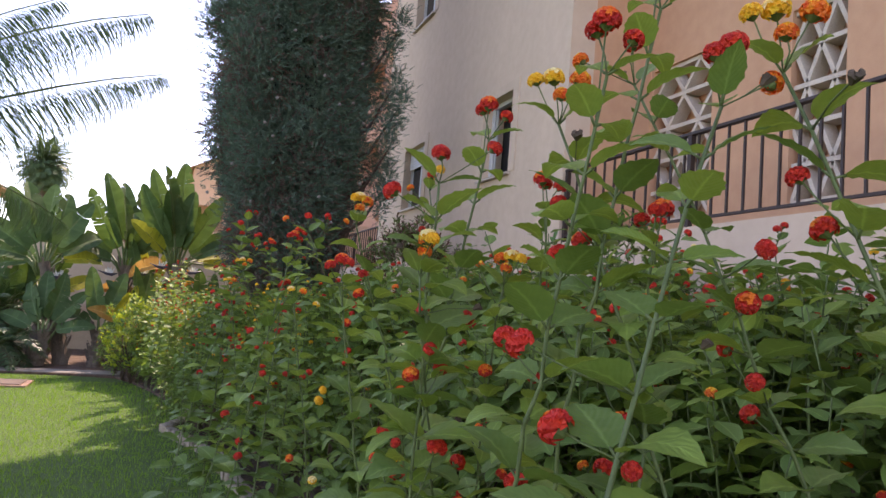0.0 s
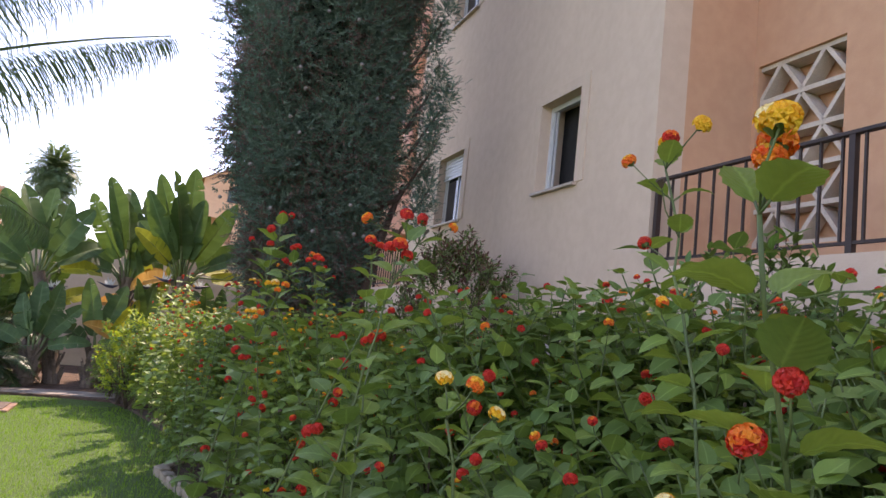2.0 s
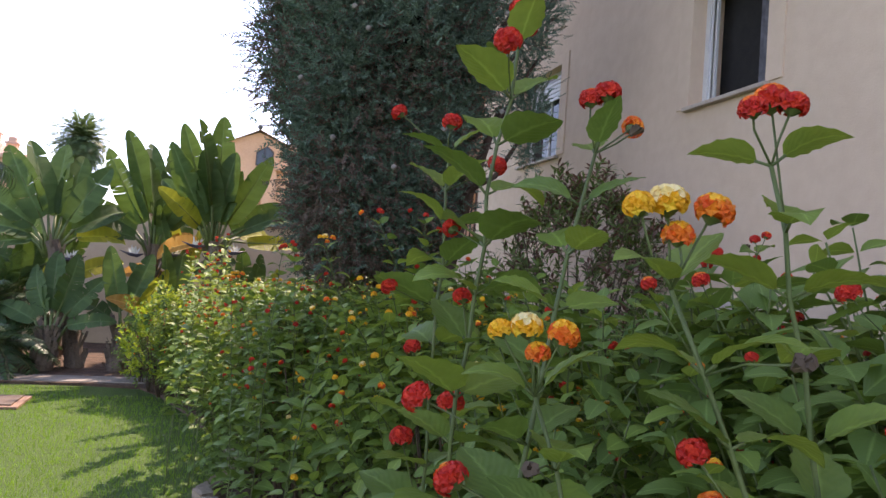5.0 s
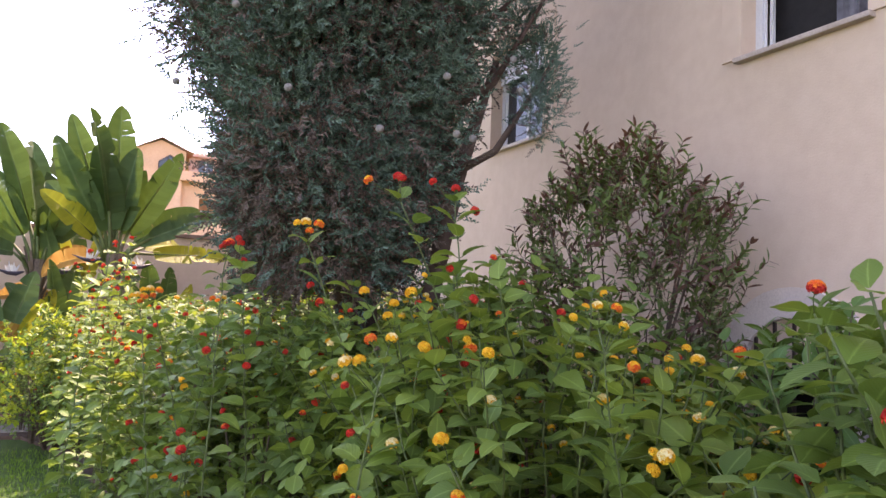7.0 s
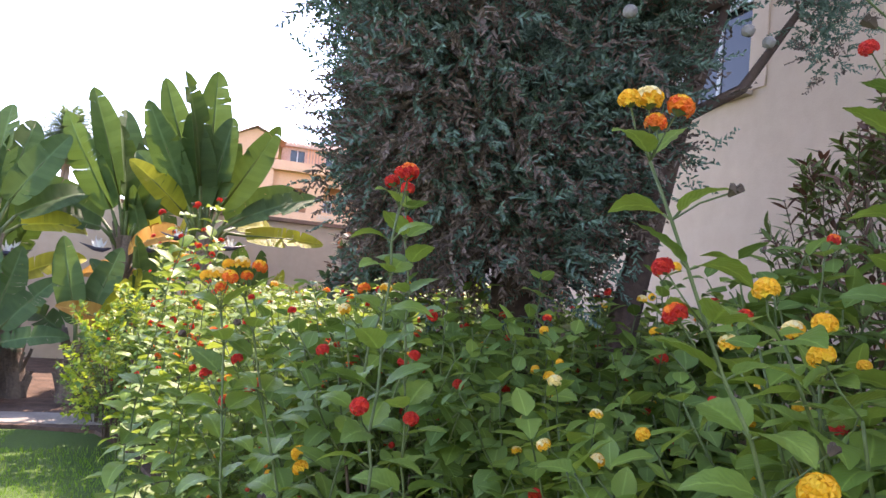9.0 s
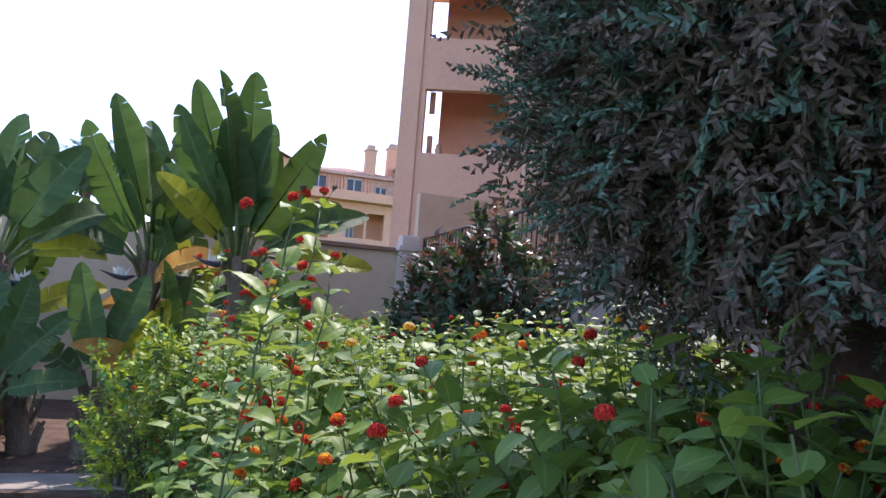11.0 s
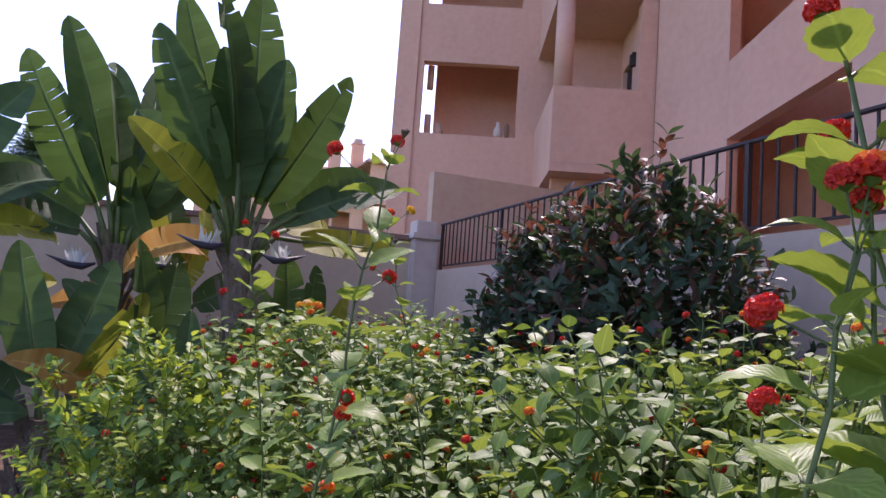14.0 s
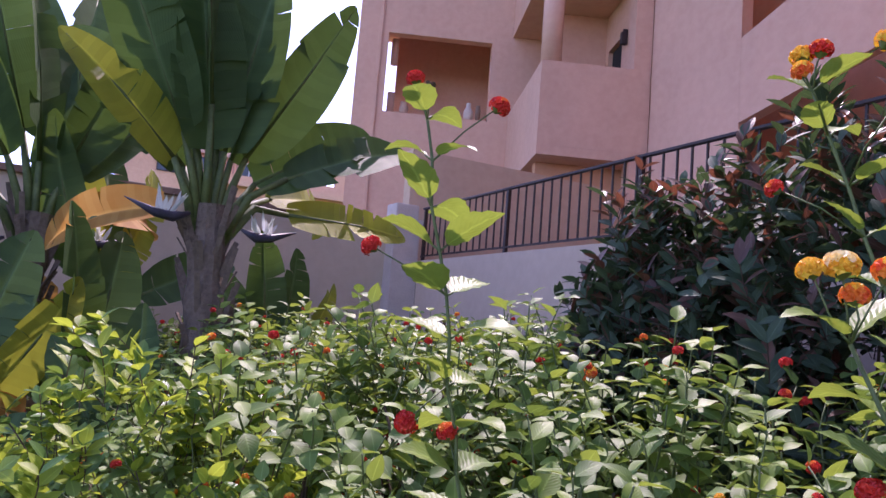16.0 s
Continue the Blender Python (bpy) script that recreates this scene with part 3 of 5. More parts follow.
Build().box(-0.05, -0.04, -0.1, 0.05, 0.04, 0.1, 0.015).box(-0.015, -0.015, 0.1, 0.06, 0.015, 0.15, 0.004).thing("body", IRON, parent=lampb)
wall("wall_bay_under", 1, BV + 0.5, BV + 0.7, BL + 0.1, BR - 0.002, 0, 4.0, WALL_ORANGE, (), "orange wall under the projecting balcony")
for made in [o for o in scene.collection.all_objects if o not in before_tower and o.parent is None]:
    made.matrix_basis = TOWER @ made.matrix_basis
# the outside stair: a wall that runs towards the pillar, with rising parapets
SX = 6.64
wall("wall_stair_corner", 0, SX, SX + 0.2, 16.34, 17.9, 0, 11.0, WALL_PEACH, (), "peach plastered wall between the balcony and the outside stair")
for k in range(2):
    b = Build()
    y0, y1, rise = 12.0, 16.338, 3.0 * k
    low = lambda y: 4.27 + (16.31 - y) * 0.26 + rise
    upp = lambda y: 5.36 + (16.36 - y) * 0.41 + rise * 0.86
    vs = [(x, y, z) for x in (SX, SX + 0.18) for y, z in ((y0, low(y0)), (y1, low(y1)), (y1, upp(y1)), (y0, upp(y0)))]
    b.add(vs, [(0, 1, 2, 3), (7, 6, 5, 4), (0, 4, 5, 1), (1, 5, 6, 2), (2, 6, 7, 3), (3, 7, 4, 0)])
    b.thing("stair_parapet", WALL_PEACH, "peach plastered sloping stair parapet", "wall", "structure")
wall("low_terrace_wall", 1, 18.48, 18.68, 3.2, 6.3, RT - 0.1, 3.68, WALL_TERRACE, (), "low beige plastered wall at the terrace end")

# ---- garden back wall ----
wall("garden_wall", 1, 18.15, 18.4, -9, 2.8, 0, 2.58, WALL_GARDEN, (), "long ochre plastered garden wall")
Build().box(-9, 18.08, 2.58, 2.8, 18.47, 2.65, 0.01).thing("wall_cap", CAP, "brown tiled cap along the garden wall", "wall cap", "structure")

# ---- neighbouring houses ----
def hip_roof(x0, y0, x1, y1, z, rise, name="roof", parent=None, over=0.5, ridge=None):
    b = Build()
    x0, y0, x1, y1 = x0 - over, y0 - over, x1 + over, y1 + over
    w = min(x1 - x0, y1 - y0) / 2 if ridge is None else ridge
    if x1 - x0 > y1 - y0:
        r = [(x0 + w, (y0 + y1) / 2, z + rise), (x1 - w, (y0 + y1) / 2, z + rise)]
    else:
        r = [((x0 + x1) / 2, y0 + w, z + rise), ((x0 + x1) / 2, y1 - w, z + rise)]
    c = [(x0, y0, z), (x1, y0, z), (x1, y1, z), (x0, y1, z)]
    if x1 - x0 > y1 - y0:
        b.add(c + r, [(0, 1, 5, 4), (1, 2, 5), (2, 3, 4, 5), (3, 0, 4), (3, 2, 1, 0)])
    else:
        b.add(c + r, [(0, 1, 4), (1, 2, 5, 4), (2, 3, 5), (3, 0, 4, 5), (3, 2, 1, 0)])
    b.box(x0, y0, z - 0.18, x1, y1, z - 0.004)
    # rows of round tiles
    k = x0 + 0.15
    while k < x1:
        d = min(k - x0, x1 - k)
        if x1 - x0 > y1 - y0:
            f = min(1, d / w)
            b.bar((k, y0, z + 0.03), (k, y0 + f * (y1 - y0) / 2, z + 0.03 + f * rise), 0.12, 0.10)
        else:
            f = min(1, d / ((x1 - x0) / 2))
            b.bar((k, y0, z + 0.03), (k, y0 + f * w, z + 0.03 + f * rise), 0.12, 0.10)
        k += 0.32
    return b.thing(name, ROOF, "pale clay tiled roof", parent=parent)


def chimney(parent, x, y, z0, z1, w):
    c = holder("chimney", pose(x, y, z0))
    c.parent = parent
    Build().box(-w / 2, -w / 2, 0, w / 2, w / 2, z1 - z0 - 0.35, 0.03).thing("stack", WALL_FAR, parent=c)
    Build().box(-w / 2 - .08, -w / 2 - .08, z1 - z0 - 0.5, w / 2 + .08, w / 2 + .08, z1 - z0 - 0.38).box(-w * .35, -w * .35, z1 - z0 - 0.38, w * .35, w * .35, z1 - z0, 0.05).thing("pot", ROOF, parent=c)


def far_window(parent, x0, x1, z0, z1, y, name="window"):
    w = holder(name, pose(x0, y, z0))
    w.parent = parent
    W, H = x1 - x0, z1 - z0
    b = Build()
    for a in ((-.1, -.05, -.1, W + .1, .02, 0), (-.1, -.05, H, W + .1, .02, H + .1), (-.1, -.05, 0, 0, .02, H), (W, -.05, 0, W + .1, .02, H), (W / 2 - .04, -.02, 0, W / 2 + .04, .03, H)):
        b.box(*a)
    b.thing("window_frame", ALU, parent=w)
    Build().box(0, 0.02, 0, W, 0.06, H).thing("pane", GLASS, parent=w)


def holed(parent, y, t, x0, x1, z0, z1, holes, name="wall", mat=None):
    ob = wall(name, 1, y, y + t, x0, x1, z0, z1, mat or WALL_FAR, holes)
    for k in list(ob.keys()):
        del ob[k]
    ob.parent = parent
    return ob


H1 = holder("apartment_house", pose(0, 0, 0), "sunlit peach apartment house with arcaded balconies beyond the garden wall", "house")
F = 60.0
holed(H1, F, 0.3, 5.0, 22, 0, 10.2, [(6.4, 7.75, 6.8, 8.6), (9.0, 10.45, 7.0, 9.0), (10.65, 12.0, 7.0, 9.0), (13.0, 16.0, 6.8, 9.0), (9.0, 12.0, 3.2, 5.6)])
holed(H1, F + 2.4, 0.2, 5.0, 22, 0, 10.2, [], "back_wall", WALL_ORANGE)
for z in (6.0, 2.9, 9.3):
    Build().box(5.0, F + .3, z, 22, F + 2.4, z + 0.25).thing("floor_slab", WALL_FAR, parent=H1)
holed(H1, F - 0.6, 0.3, 1.0, 5.0, 0, 10.6, [(1.6, 4.0, 6.6, 8.6)], "wing_wall")
Build().box(1.0, F + 1.5, 0, 5.0, F + 1.8, 10.6).thing("back_wall", WALL_ORANGE, parent=H1)
Build().add([(1.4, F - .62, 10.6), (5.2, F - .62, 10.6), (5.2, F - .62, 11.9), (3.45, F - .62, 12.6), (1.4, F - .62, 11.7), (1.4, F + 6, 10.6), (5.2, F + 6, 10.6), (5.2, F + 6, 11.9), (3.45, F + 6, 12.6), (1.4, F + 6, 11.7)],
            [(0, 1, 2, 3, 4), (9, 8, 7, 6, 5), (0, 5, 6, 1), (1, 6, 7, 2), (2, 7, 8, 3), (3, 8, 9, 4), (4, 9, 5, 0)]).thing("gable", WALL_FAR, parent=H1)
Build().add([(0.9, F - 1.1, 11.4), (3.45, F - 1.1, 12.75), (5.7, F - 1.1, 11.8), (0.9, F + 6, 11.4), (3.45, F + 6, 12.75), (5.7, F + 6, 11.8)], [(0, 1, 4, 3), (1, 2, 5, 4)]).box(.9, F - 1.1, 11.35, .95, F + 6, 11.4).thing("gable_roof", ROOF, parent=H1)
gw = Build().add([(3.35, F - .66, 10.0), (4.6, F - .66, 10.0), (4.6, F - .66, 11.2), (4.1, F - .66, 11.55), (3.35, F - .66, 11.0)], [(0, 1, 2, 3, 4)])
gw.thing("gable_window", GLASS, "dark pointed gable window", parent=H1)
gf = Build()
for p, q in (((3.35, 10), (3.35, 11)), ((4.6, 10), (4.6, 11.2)), ((4.6, 11.2), (4.1, 11.55)), ((4.1, 11.55), (3.35, 11)), ((3.35, 10), (4.6, 10)), ((3.95, 10), (3.95, 11.4))):
    gf.bar((p[0], F - .68, p[1]), (q[0], F - .68, q[1]), 0.07)
gf.thing("gable_window_frame", IRON, parent=H1)
Build().box(4.8, F - .9, 9.75, 22, F + .02, 10.2).box(4.8, F - .7, 10.2, 12.4, F - .55, 10.5).thing("balcony_band", WALL_FAR, parent=H1)
holed(H1, F + 1.2, 0.2, 5.6, 13.6, 10.2, 12.0, [(6.3, 7.4, 10.5, 11.7), (9.1, 10.2, 10.6, 11.8), (11.4, 12.2, 10.6, 11.3)], "attic_wall", ROOF)
sl = Build()
k = 7.6
while k < 11.2:
    if not 9.0 < k < 10.3:
        sl.box(k, F + 1.08, 10.25, k + 0.12, F + 1.19, 11.95)
    k += 0.24
sl.thing("attic_slats", WALL_FAR, "pale vertical tile ribs", parent=H1)
for a in (6.3, 9.1, 11.4):
    far_window(H1, a, a + (0.8 if a > 11 else 1.1), 10.55, 11.3 if a > 11 else 11.7, F + 1.3, "attic_window")
holed(H1, F + 0.2, 0.3, 13.4, 22, 10.2, 13.2, [(14.5, 15.8, 10.9, 12.2)], "side_wall")
hip_roof(5.6, F + 1.3, 13.6, F + 9, 12.1, 1.2, parent=H1)
hip_roof(13.4, F + .2, 22, F + 9, 13.2, 1.5, parent=H1)
chimney(H1, 10.9, F + 2, 12.3, 14.8, 0.85)
chimney(H1, 12.9, F + 3, 12.6, 15.4, 0.85)
for zz, xs in ((6.8, (6.9, 7.2)), (7.0, (9.5, 11.2))):
    far_window(H1, xs[0], xs[0] + .5, zz, zz + 1.1, F + 2.35, "inner_window")
bl = Build()
for i in range(6):
    for j in range(2):
        cx, cz = 8.7 + i * 0.22, 6.42 + j * 0.22
        bl.tube([(cx + .1 * math.cos(q), F - .03, cz + .1 * math.sin(q)) for q in np.linspace(0, 2 * math.pi, 9)], 0.025, 4)
bl.thing("balustrade_rings", STONE, "pierced round balustrade", parent=H1)

H2 = holder("terraced_house", pose(0, 0, 0), "peach house with a pale tiled roof and chimneys past the palms", "house")
F2 = 55.0
holed(H2, F2, 0.3, -22, -11.3, 0, 5.9, [(-16.2, -14.6, 1.4, 2.9), (-20.5, -18, 1.4, 2.9)])
far_window(H2, -16.2, -14.6, 1.4, 2.9, F2 + .2)
far_window(H2, -20.5, -18, 1.4, 2.9, F2 + .2)
Build().box(-22, F2 - .6, 5.8, -10.9, F2 + .5, 6.15).thing("ledge", WALL_FAR, parent=H2)
holed(H2, F2 + 0.6, 0.3, -22, -11.6, 6.1, 8.0, [(-16.3, -15.1, 6.4, 7.5), (-13.0, -12.2, 6.4, 7.4)], "attic_wall", ROOF)
far_window(H2, -16.3, -15.1, 6.4, 7.5, F2 + .75)
far_window(H2, -13.0, -12.2, 6.4, 7.4, F2 + .75)
sl = Build()
k = -14.9
while k < -13.1:
    sl.box(k, F2 + .48, 6.16, k + 0.12, F2 + .59, 7.95)
    k += 0.24
sl.thing("attic_slats", WALL_FAR, "pale vertical tile ribs", parent=H2)
hip_roof(-22, F2 + .6, -11.6, F2 + 9, 8.0, 1.9, parent=H2)
chimney(H2, -14.1, F2 + 3, 8.3, 10.2, 0.8)
chimney(H2, -12.9, F2 + 3, 8.2, 9.6, 0.7)
Build().box(-21.9, F2 + .3, 0, -11.4, F2 + 9, 5.9).thing("house_body", WALL_FAR, parent=H2)

# ---- edging stones of the bed ----
kerb = holder("bed_edging", pose(0, 0, 0), "irregular pale stone edging along the flower bed", "edging")
kr = random.Random(4)
stones = []
for k in range(5):
    b = Build().box(-0.085, -0.055, -0.03, 0.085, 0.055, 0.075, 0.016)
    b.v = [(x + kr.uniform(-.008, .008), y + kr.uniform(-.008, .008), z + kr.uniform(-.006, .006)) for x, y, z in b.v]
    stones.append(b.mesh("stone", KERB))
edge_pts = []
yy = -3.0
while yy < 9.4:
    edge_pts.append((kerb_x(yy), yy))
    yy += 0.05
run = 0.0
for (xa, ya), (xb, yb) in zip(edge_pts, edge_pts[1:]):
    run += math.hypot(xb - xa, yb - ya)
    if run > 0.185:
        run = 0
        ang = math.degrees(math.atan2(yb - ya, xb - xa))
        child("stone", stones[kr.randrange(5)], kerb, pose(xb - 0.03, yb, kr.uniform(-.012, .012), kr.uniform(-3, 3), kr.uniform(-3, 3), ang + kr.uniform(-7, 7)))
man = holder("manhole", pose(-1.98, 11.75, 0), "square brown metal manhole cover set in the lawn", "manhole cover")
Build().box(-0.36, -0.36, -0.02, 0.36, 0.36, 0.03, 0.01).thing("frame", CAP, parent=man)
Build().box(-0.29, -0.29, 0.02, 0.29, 0.29, 0.045, 0.006).thing("cover", COVER, parent=man)
Build().box(-9, 13.0, -0.02, -0.5, 13.5, 0.046, 0.008).thing("path_strip", PAVING, "pale paved strip between lawn and planting", "path", "structure", m=pose(0, 0.13, 0))

# ---- plants ----
rng = np.random.default_rng(7)
UP = np.array([0, 0, 1.0])


def unit(v):
    return v / (np.linalg.norm(v) + 1e-9)


class Leaves:
    """Collects many leaves (rows of three points across a folded, drooping blade) with lengthwise texture coordinates."""
    def __init__(self):
        self.v, self.f, self.uv, self.mi, self.n = [], [], [], [], 0

    def leaf(self, base, way, side, length, width, droop=0.35, fold=0.25, rows=5, shape=0.85, mat=0, curl=0.0):
        way = unit(way)
        side = unit(side - way * np.dot(side, way))
        up = np.cross(side, way)
        if up[2] < 0:
            up, side = -up, -side
        u = np.linspace(0, 1, rows)
        w = width / 2 * (np.sin(np.pi * np.clip(u, 0, 1) ** shape) ** 0.8)
        w[0] = width * 0.04
        w[-1] = width * 0.02
        ang = droop * u
        along = np.cumsum(np.r_[0, np.full(rows - 1, length / (rows - 1))] * np.cos(ang))
        down = -np.cumsum(np.r_[0, np.full(rows - 1, length / (rows - 1))] * np.sin(ang))
        mid = base + along[:, None] * way + down[:, None] * up
        lift = (fold * w)[:, None] * up
        wav = (curl * w * np.sin(u * 9))[:, None] * up
        L = mid + w[:, None] * side + lift + wav
        R = mid - w[:, None] * side + lift - wav
        n = self.n
        self.v.append(np.stack([L, mid, R], 1).reshape(-1, 3))
        self.uv.append(np.stack([np.repeat(u, 3), np.tile([1.0, 0, -1.0], rows)], 1))
        for i in range(rows - 1):
            a = n + 3 * i
            self.f += [(a, a + 1, a + 4, a + 3), (a + 1, a + 2, a + 5, a + 4)]
            self.mi += [mat, mat]
        self.n += rows * 3

    def mesh(self, name, mats):
        return mesh_of(name, np.concatenate(self.v), self.f, mats, self.mi, np.concatenate(self.uv), True)


def perp(d):
    s = np.cross(d, rng.normal(size=3))
    return unit(s)


def head_mesh(name, outer, inner, split, r=0.0135, nfl=38, petals=4):
    """A dome of small four-lobed florets."""
    v, f, mi = [], [], []
    for i in range(nfl):
        z = 1 - 1.5 * (i + 0.5) / nfl
        q = i * 2.39996
        rr = math.sqrt(max(0, 1 - z * z))
        nrm = np.array([rr * math.cos(q), rr * math.sin(q), z])
        c = nrm * np.array([r, r, r * 0.86]) * (0.93 + 0.14 * rng.random())
        s = perp(nrm)
        t = np.cross(nrm, s)
        k = len(v)
        fr = r * 0.34
        v.append(c - nrm * fr * 0.25)
        m = petals * 2
        for j in range(m):
            a = j * 2 * math.pi / m
            lob = fr * (1.12 if j % 2 == 0 else 0.72)
            v.append(c + (s * math.cos(a) + t * math.sin(a)) * lob + nrm * fr * 0.18 * (1 if j % 2 else -0.3))
        for j in range(m):
            f.append((k, k + 1 + j, k + 1 + (j + 1) % m))
            mi.append(1 if z > split else 0)
    # green base under the florets
    k = len(v)
    m = 8
    for zz, rr in ((-0.42 * r, r * 0.62), (-0.85 * r, r * 0.10)):
        v += [np.array([rr * math.cos(j * 2 * math.pi / m), rr * math.sin(j * 2 * math.pi / m), zz]) for j in range(m)]
    for j in range(m):
        f.append((k + j, k + m + j, k + m + (j + 1) % m, k + (j + 1) % m))
        mi.append(2)
    # inner ball that closes the dome
    k = len(v)
    for zz, rr in ((-0.45, 0.72), (0.2, 0.84), (0.68, 0.5)):
        v += [np.array([rr * r * math.cos(j * math.pi / 4), rr * r * math.sin(j * math.pi / 4), zz * r * .8]) for j in range(8)]
    v.append(np.array([0, 0, r * 0.68]))
    for a in range(2):
        for j in range(8):
            f.append((k + a * 8 + j, k + a * 8 + (j + 1) % 8, k + a * 8 + 8 + (j + 1) % 8, k + a * 8 + 8 + j)); mi.append(0)
    for j in range(8):
        f.append((k + 16 + j, k + 16 + (j + 1) % 8, k + 24)); mi.append(1 if split < 1 else 0)
    return mesh_of(name, v, f, [outer, inner, STEM], mi)


HEADS = {"red": [head_mesh("flower_head", RED, RED, 2), head_mesh("flower_head", RED, ORANGE, 0.8)],
         "orange": [head_mesh("flower_head", RED, ORANGE, 0.35), head_mesh("flower_head", ORANGE, YELLOW, 0.62)],
         "yellow": [head_mesh("flower_head", YELLOW, YELLOW, 2), head_mesh("flower_head", YELLOW, CREAM, 0.3)],
         "cream": [head_mesh("flower_head", CREAM, CREAM, 2)]}
b = Build()
for i in range(9):
    q = i * 2.4
    b.tube([(0, 0, -0.004), (0.004 * math.cos(q), 0.004 * math.sin(q), 0.004 + 0.002 * (i % 3))], [0.0018, 0.0026], 5)
BUD = b.mesh("bud_cluster", TWIG)


def head_pose(p, d, s):
    return Matrix.Translation(Vector(p)) @ Vector(d).to_track_quat("Z", "Y").to_matrix().to_4x4() @ Matrix.Scale(s, 4)


def sprig(Lv, stems, base, way, length, pairs, leaf, young, bend=0.2, taper=0.75, rad=0.003, mats=(0, 1)):
    """A curving shoot with opposite pairs of leaves; returns its tip and direction."""
    way = unit(way)
    pts = [np.array(base, float)]
    side = perp(way)
    d = way.copy()
    seg = length / max(pairs, 1)
    for i in range(pairs):
        d = unit(d + UP * bend * 0.25 + rng.normal(size=3) * 0.07)
        p = pts[-1] + d * seg
        pts.append(p)
        side = unit(np.cross(d, side) if i else side)
        u = i / max(1, pairs - 1)
        size = leaf * (1 - (1 - taper) * u) * (0.8 + 0.35 * rng.random())
        for s in (-1, 1):
            w = unit(side * s + d * (0.45 + 0.25 * u) - UP * 0.12 + rng.normal(size=3) * 0.12)
            sd = np.cross(w, UP) + rng.normal(size=3) * 0.25
            Lv.leaf(p + w * 0.006, w, sd, size, size * (0.60 + 0.1 * rng.random()), 0.25 + 0.5 * rng.random(), 0.22, 6, 0.72,
                    mats[1] if rng.random() < young * (0.3 + u) else mats[0], 0.10)
    stems.tube(pts, [rad * (1 - 0.5 * i / len(pts)) for i in range(len(pts))], 5)
    return pts[-1], d


def flower_stalk(stems, heads, p, d, colour, parent, scale=1.0, length=0.05):
    w = unit(d + rng.normal(size=3) * 0.45 + UP * 0.35)
    q = p + w * length * (0.7 + 0.7 * rng.random())
    stems.tube([p, (p + q) / 2 + rng.normal(size=3) * 0.003, q], 0.0011, 4)
    heads.append((q, unit(w + UP * 0.4), colour, scale))


LABELS = {"red": "red and orange flowering lantana bush", "orange": "orange and red flowering lantana bush",
          "yellow": "yellow and cream flowering lantana bush", "cream": "cream and yellow flowering lantana bush"}


def choose(colour):
    return {"red": rng.choice(["red", "red", "red", "orange"]), "orange": rng.choice(["orange", "orange", "red", "yellow"]),
            "yellow": rng.choice(["yellow", "yellow", "yellow", "orange"]), "cream": rng.choice(["cream", "yellow", "yellow"])}[colour]


def put_heads(heads, parent):
    for q, d, colour, s in heads:
        if colour == "bud":
            child("bud", BUD, parent, head_pose(q, d, s * 1.2), kind="stuff")
            continue
        me = HEADS[colour][rng.integers(len(HEADS[colour]))]
        child("flower_head", me, parent, head_pose(q, d, s * (0.78 + 0.36 * rng.random())), colour + " flower head")


def bush(colour, height, radius, shoots, nheads, leaf=0.084, young=0.25):
    """A lantana bush: woody stems, leafy shoots over a rounded outline, flower heads at tips."""
    top = holder("lantana_bush", pose(0, 0, 0), LABELS[colour] + " in the garden bed", "bush", "lantana bushes in the bed")
    Lv, st, wood, heads = Leaves(), Build(), Build(), []
    for i in range(9):
        q = rng.random() * 6.28
        r = radius * 0.6 * rng.random()
        t = np.array([r * math.cos(q), r * math.sin(q), height * (0.55 + 0.25 * rng.random())])
        wood.tube([(t[0] * .2, t[1] * .2, -0.02), t * np.array([.5, .5, .5]) + rng.normal(size=3) * 0.02, t], [0.008, 0.006, 0.004], 5)
    tips = []
    for i in range(shoots):
        z = rng.random() ** 0.55
        q = rng.random() * 6.28
        rim = radius * math.sqrt(max(0.0, 1 - (max(0, z - 0.35) / 0.72) ** 2)) * (0.45 + 0.55 * rng.random() ** 0.4)
        p = np.array([rim * math.cos(q), rim * math.sin(q), 0.06 + z * (height - 0.22)])
        w = unit(np.array([math.cos(q) * 0.8 * (rim / radius), math.sin(q) * 0.8 * (rim / radius), 0.45 + 0.6 * z]) + rng.normal(size=3) * 0.25)
        n = int(rng.integers(3, 6))
        tip, d = sprig(Lv, st, p, w, 0.05 * n, n, leaf, young * (0.2 + z), mats=(0, 1))
        tips.append((tip, d, z + rim / radius))
    tips.sort(key=lambda t: -t[2])
    pick = rng.permutation(int(len(tips) * 0.55))[:nheads]
    for k in pick:
        flower_stalk(st, heads, tips[k][0], tips[k][1], choose(colour), top)
    child("woody_stem", wood.mesh("woody_stem", TWIG, True), top, kind="stuff")
    child("green_stem", st.mesh("green_stem", STEM, True), top, kind="stuff")
    child("leaves", Lv.mesh("leaves", [LEAF, LEAF_YOUNG]), top, kind="stuff")
    put_heads(heads, top)
    return top


